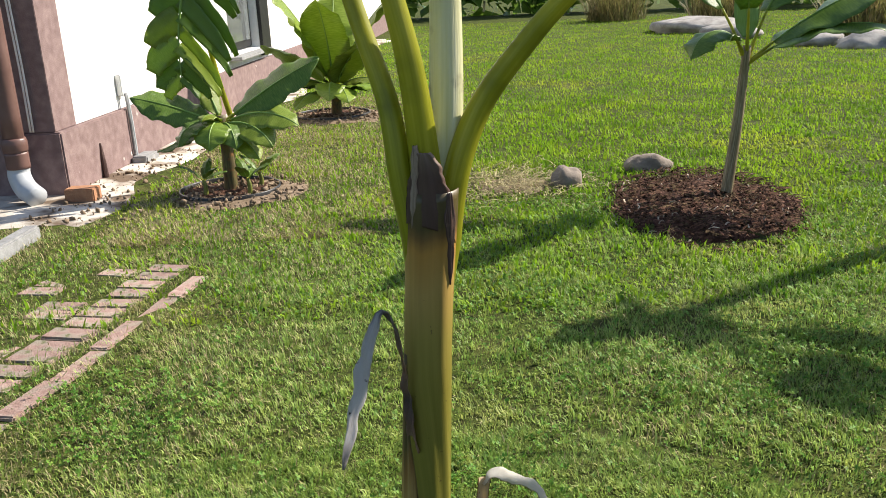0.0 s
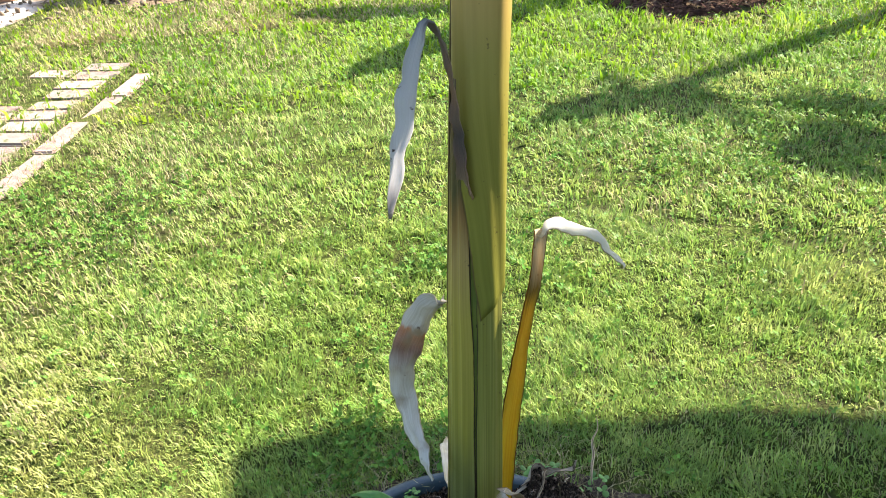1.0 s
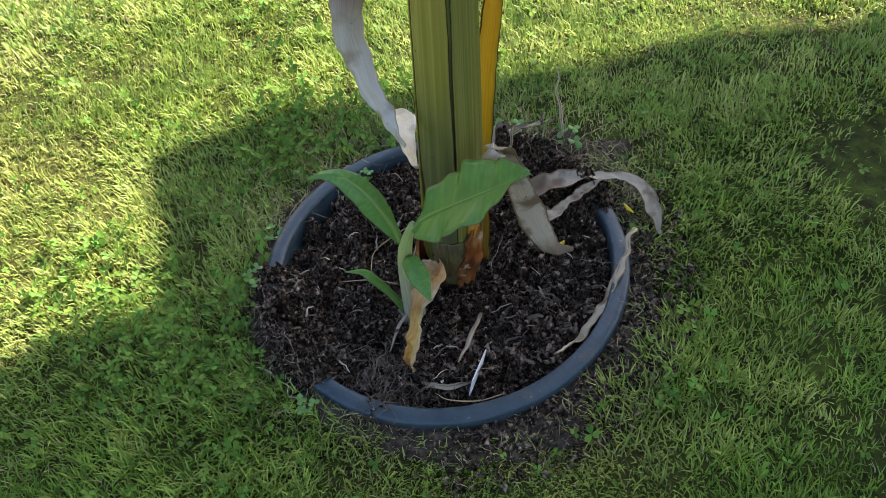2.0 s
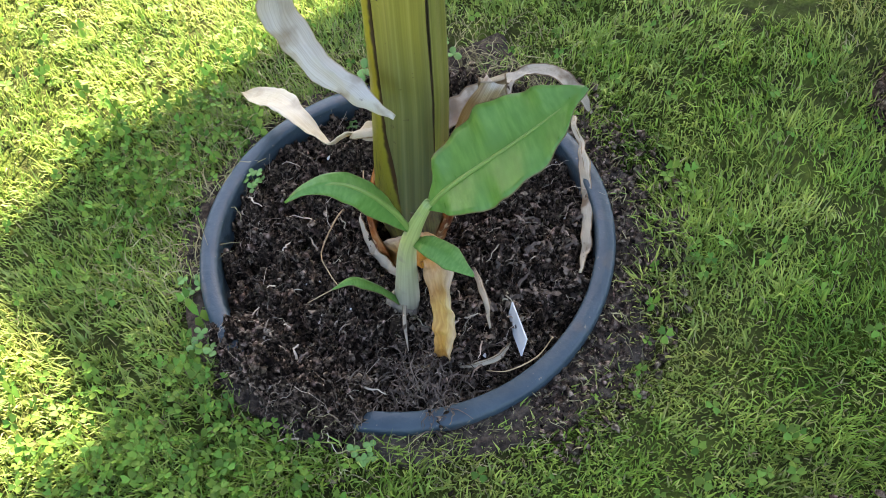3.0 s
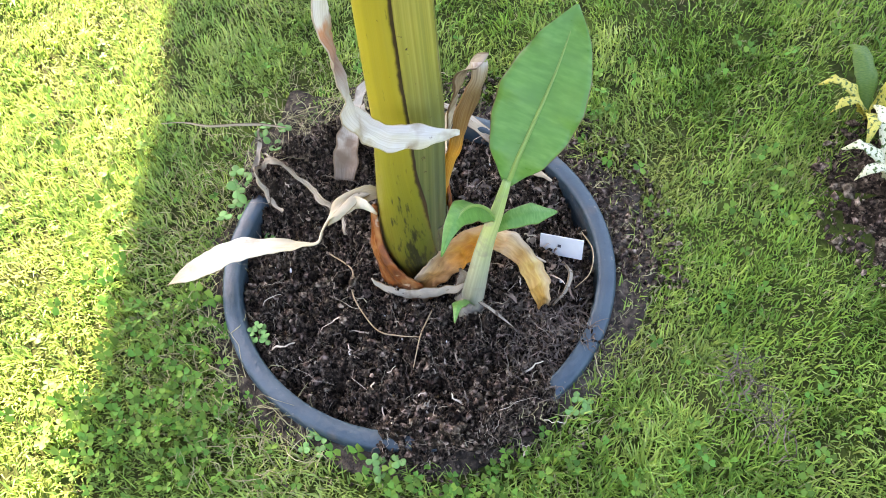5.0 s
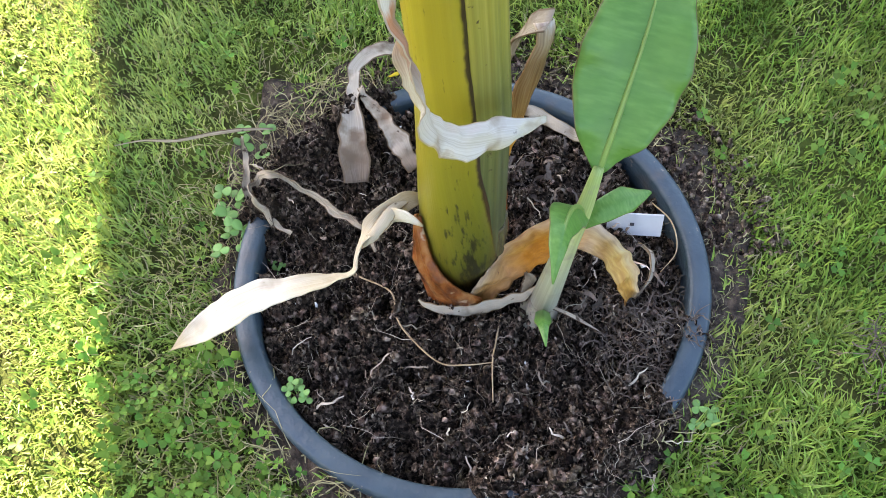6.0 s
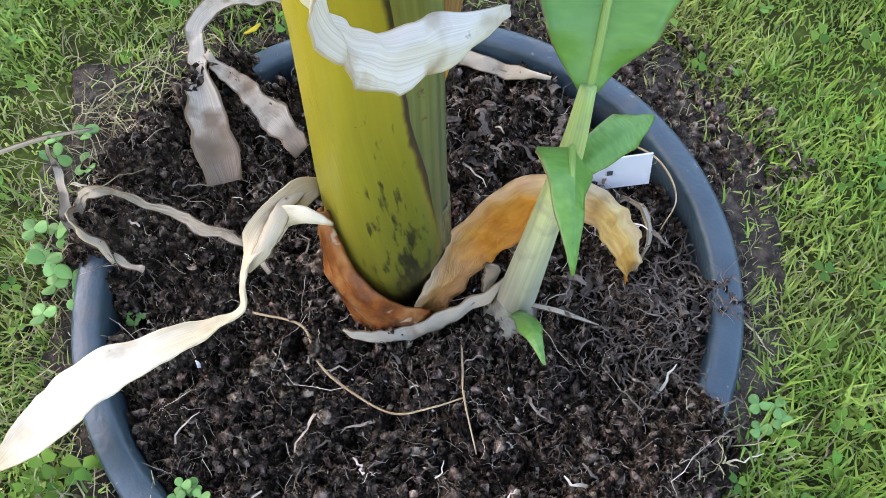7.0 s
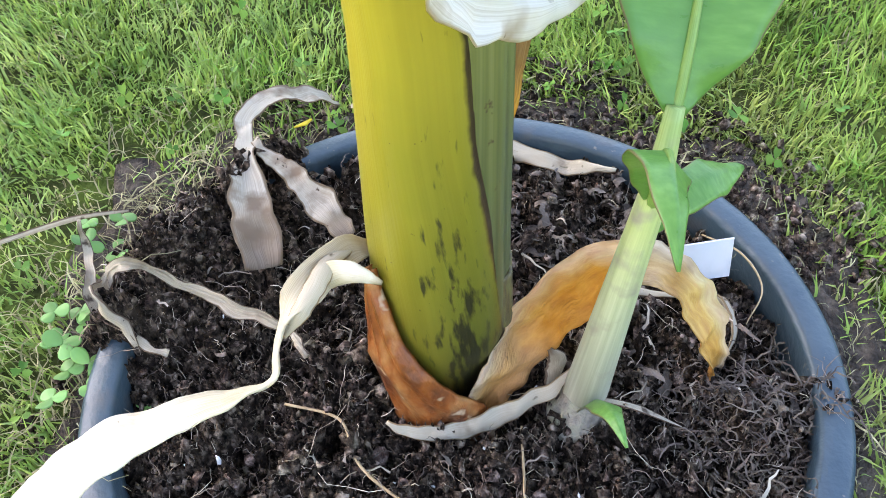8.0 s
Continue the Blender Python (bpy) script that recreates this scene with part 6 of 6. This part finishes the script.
# ---- lawn: blades of grass, dry blades and clover ----
def lawn_mask(x, y):
    """How thickly grass grows, 0 to 1."""
    r = np.hypot(x, y)
    m = np.clip((r - 0.292) / 0.05, 0, 1)
    deg = np.degrees(np.arctan2(y, x)) % 360
    side = np.clip(1.6 * (1 - np.abs(((deg - 298 + 180) % 360) - 180) / 82), 0, 1)
    m *= 1 - 0.92 * side * np.clip(1.2 - (r - 0.29) / 0.075, 0, 1)
    heap = np.clip(1 - np.abs(((deg - 35 + 180) % 360) - 180) / 40, 0, 1)
    m *= 1 - heap * np.clip(1 - (r - 0.42) / 0.1, 0, 1)
    left = np.clip(1 - np.abs(((deg - 190 + 180) % 360) - 180) / 32, 0, 1)
    m *= 1 - left * np.clip(1 - (r - 0.315) / 0.05, 0, 1)
    m *= np.clip((np.hypot((x - 1.78 - 0.07 * (y - 4.38)) / 0.9, (y - 4.38) / 1.45) - 0.6) / 0.1, 0, 1)
    m *= np.clip((np.hypot(x + 1.45, y - 5.3) - 0.44) / 0.2, 0, 1)
    m *= np.clip((np.hypot(x - 0.58, (y - 5.16) / 0.9) - 0.15) / 0.4, 0.3, 1)
    m *= np.clip((np.hypot(x + 1.08, y - 9.1) - 0.54) / 0.3, 0, 1)
    m *= np.clip((np.hypot(x + 0.02, y + 0.79) - 0.13) / 0.06, 0, 1)
    m *= np.clip((np.hypot(x - 0.74, y + 0.47) - 0.1) / 0.07, 0.05, 1)
    m *= np.where((x < -2.36 + 0.06 * (y - 5.5) + 0.1 * np.sin(y * 1.9)) & (y > 4.5), 0.03, 1.0)
    a = radians(11.15)
    px, py = (x + 1.226) * math.cos(a) - (y - 3.317) * math.sin(a), (x + 1.226) * math.sin(a) + (y - 3.317) * math.cos(a)
    course = ((px < 0.004) & (px > -0.1) & (py < 0.01)) | ((px < -0.19) & (px > -0.43) & (py < 0.19))
    joint = np.abs((py - 0.13 + 0.0685 + 10 * 0.137) % 0.137) < 0.018
    worn = (px < -0.43) & (px > -0.95) & (py < 0.1)
    m = np.where(course & (py > -2.7) & ~(joint & (px < -0.15)), 0.06 + 0.22 * (vnoise(x, y, 9.0, 77) > 0.6), np.where(worn & (py > -2.7), 0.5, m))
    bald = vnoise(x, y, 2.6, 8) * 0.55 + vnoise(x, y, 8.0, 9) * 0.45
    m *= np.clip(1.25 - 2.8 * np.clip(bald - 0.58, 0, 1) * (1 + (x > 0.1) * (y < 0.1)), 0.12, 1)
    m *= 1 - 0.4 * np.clip((x - 0.3) / 0.15, 0, 1) * np.clip((0.15 - y) / 0.15, 0, 1) * np.clip((0.95 - x) / 0.2, 0, 1)
    thin = 0.55 * vnoise(x, y, 13.0, 61) + 0.45 * vnoise(x, y, 31.0, 62)
    m *= np.where(r < 1.6, np.clip(1.3 * (thin - 0.2) + 0.3, 0.1, 1), np.clip(thin + 0.6, 0, 1))
    return m


def blades(name, zone, count, length, width, mat, label, seed, stiff=0.5, dryness=None, tufts=0.0, spread=0.011):
    """Grass blades in one mesh; a share of them stands in tufts that fan out from a common crown."""
    g = np.random.RandomState(seed)
    x, y = zone(g, count)
    keep = g.rand(len(x)) < lawn_mask(x, y)
    if dryness is not None:
        keep &= g.rand(len(x)) < dryness(x, y)
    x, y = x[keep], y[keep]
    n_ = len(x)
    tall = 0.65 + 0.7 * vnoise(x, y, 5.0, 3)
    az = g.rand(n_) * 6.283
    if tufts:
        crowns = max(1, n_ // 16)
        own = g.randint(0, crowns, n_)
        near = g.rand(n_) < tufts
        ox, oy = spread * g.randn(n_), spread * g.randn(n_)
        cx, cy, high = x[:crowns].copy(), y[:crowns].copy(), 0.7 + 0.75 * g.rand(crowns)
        x, y = np.where(near, cx[own] + ox, x), np.where(near, cy[own] + oy, y)
        az = np.where(near, np.arctan2(oy, ox) + 0.5 * g.randn(n_), az)
        tall = np.where(near, (0.65 + 0.7 * vnoise(x, y, 5.0, 3)) * high[own], 0.8 * tall)
    L = length * (0.45 + 0.75 * g.rand(n_)) * tall
    w = width * (0.6 + 0.8 * g.rand(n_))
    sw = vnoise(x, y, 3.0, 12) * 6.283
    dx, dy = np.cos(az) + 0.7 * np.cos(sw), np.sin(az) + 0.7 * np.sin(sw)
    q = np.hypot(dx, dy) + 1e-6
    dx, dy = dx / q, dy / q
    lean = 0.2 + 1.1 * g.rand(n_) * (1.3 - stiff)
    z = ground_z(x, y) - 0.004
    base = np.stack([x, y, z], 1)
    sd = np.stack([-dy, dx, 0.35 * (g.rand(n_) - 0.5)], 1) * (w / 2)[:, None]
    h = np.stack([dx, dy, np.zeros(n_)], 1)
    up = np.array([0, 0, 1.0])
    mid = base + (h * np.sin(lean)[:, None] * 0.4 + up * np.cos(lean)[:, None]) * (L * 0.55)[:, None]
    l2 = lean + 0.15 + 0.8 * g.rand(n_) ** 2
    tip = mid + (h * np.sin(l2)[:, None] + up * np.cos(l2)[:, None]) * (L * 0.5)[:, None]
    V = np.stack([base - sd, base + sd, mid - sd * 0.85, mid + sd * 0.85, tip], 1).reshape(-1, 3)
    k = np.arange(n_) * 5
    ob = raw(name, V, np.stack([k + 2, k + 3, k + 4], 1), np.stack([k, k + 1, k + 3, k + 2], 1), mat, True)
    return tagged(ob, label, "grass", kind="stuff")


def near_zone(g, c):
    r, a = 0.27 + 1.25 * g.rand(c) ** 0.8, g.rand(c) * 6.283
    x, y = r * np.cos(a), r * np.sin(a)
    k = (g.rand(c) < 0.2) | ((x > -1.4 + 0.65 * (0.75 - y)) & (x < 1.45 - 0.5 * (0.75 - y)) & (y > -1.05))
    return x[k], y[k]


def mid_zone(g, c):
    y = 0.3 + 4.4 * g.rand(c) ** 0.9
    x = (g.rand(c) - 0.5) * (2.4 + 1.15 * y) + 0.05
    k = np.hypot(x, y) > 1.0
    return x[k], y[k]


def far_zone(g, c):
    y = 2.6 + 26 * g.rand(c) ** 1.8
    x = -2.3 + g.rand(c) * (3.4 + 0.62 * y)
    return x, y


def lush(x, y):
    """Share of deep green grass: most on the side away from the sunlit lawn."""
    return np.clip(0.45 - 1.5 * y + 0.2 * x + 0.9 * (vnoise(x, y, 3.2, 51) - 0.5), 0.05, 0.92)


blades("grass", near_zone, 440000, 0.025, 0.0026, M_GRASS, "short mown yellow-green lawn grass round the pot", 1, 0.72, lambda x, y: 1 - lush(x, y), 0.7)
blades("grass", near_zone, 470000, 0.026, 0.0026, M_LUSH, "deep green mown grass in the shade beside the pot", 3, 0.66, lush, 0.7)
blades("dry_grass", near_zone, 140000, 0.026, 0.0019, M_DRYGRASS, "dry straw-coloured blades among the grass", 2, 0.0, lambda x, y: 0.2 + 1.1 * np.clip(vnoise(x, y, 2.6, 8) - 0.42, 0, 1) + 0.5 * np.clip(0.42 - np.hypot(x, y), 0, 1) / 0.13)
blades("grass", mid_zone, 225000, 0.036, 0.0045, M_GRASS, "sunlit mown lawn grass", 4, 0.7, lambda x, y: (1 - 0.6 * np.clip((-0.3 - x) / 1.1, 0, 1)) * np.clip(1 - (y - 3.0) / 2.4, 0.3, 1), 0.6, 0.013)
blades("dry_grass", mid_zone, 110000, 0.045, 0.004, M_DRYGRASS, "dry blades in the sunlit lawn", 5, 0.0, lambda x, y: 0.1 + 1.2 * np.clip(vnoise(x, y, 1.2, 18) - 0.5, 0, 1) + 1.1 * np.clip((-0.15 - x) / 1.3, 0, 1))


def worn_zone(g, c):
    y = 4.0 + 7.0 * g.rand(c) ** 1.3
    return -2.2 + 2.9 * g.rand(c), y


blades("dry_grass", worn_zone, 95000, 0.045, 0.007, M_DRYGRASS, "dry worn grass near the house", 15, 0.1, lambda x, y: np.clip(0.75 - 0.3 * x - 1.1 * np.abs(vnoise(x, y, 1.3, 44) - 0.4), 0.05, 1) * np.clip((0.9 - x) / 0.8, 0, 1))
blades("grass", far_zone, 175000, 0.06, 0.012, M_FARGRASS, "mown lawn stretching away", 6, 0.5, lambda x, y: np.clip((y - 2.4) / 2.6, 0, 1) * (1 - 0.5 * np.clip((0.5 - x) / 1.4, 0, 1) * np.clip((11 - y) / 4, 0, 1)))


def clovers(name, zone, count, size, seed, label, more=0.0):
    g = np.random.RandomState(seed)
    x, y = zone(g, count)
    patch = vnoise(x, y, 1.7, 33) * 0.65 + vnoise(x, y, 5.0, 34) * 0.35
    keep = (g.rand(len(x)) < lawn_mask(x, y)) & (g.rand(len(x)) < np.clip((patch - 0.5) * 3.5 + more * (x > -0.3) + 0.3 * ((x < -0.15) & (y > -0.35) & (x * x + y * y < 0.36)) - 0.5 * ((x > 0) & (y < 0.45)) - 0.6 * (y < -0.12), 0.05, 1))
    x, y = x[keep], y[keep]
    n_ = len(x)
    s = size * (0.6 + 0.7 * g.rand(n_))
    z = ground_z(x, y) + 0.012 + 0.024 * g.rand(n_)
    rot = g.rand(n_) * 6.283
    tx, ty = 0.55 * g.randn(n_), 0.55 * g.randn(n_)
    V, T = [], []
    for leaf in range(3):
        a = rot + leaf * 2.094
        ca, sa = np.cos(a), np.sin(a)
        ring = []
        for u, v in ((0.0, 0.0), (0.45, -0.42), (0.95, -0.4), (0.9, 0.0), (0.95, 0.4), (0.45, 0.42)):
            px, py = s * (u * ca - v * sa), s * (u * sa + v * ca)
            ring.append(np.stack([x + px, y + py, z + px * tx + py * ty + s * 0.18 * (abs(v) > 0.1)], 1))
        V.append(np.stack(ring, 1))
    V = np.stack(V, 1).reshape(-1, 3)
    k = (np.arange(n_ * 3) * 6)[:, None]
    T = np.concatenate([k + np.array([0, 1, 3]), k + np.array([1, 2, 3]), k + np.array([0, 3, 5]), k + np.array([3, 4, 5])])
    return tagged(raw(name, V, T, None, M_CLOVER, False), label, "clover", kind="stuff")


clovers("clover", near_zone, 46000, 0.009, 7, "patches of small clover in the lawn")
clovers("clover", mid_zone, 44000, 0.0095, 8, "clover in the sunlit lawn", 0.2)
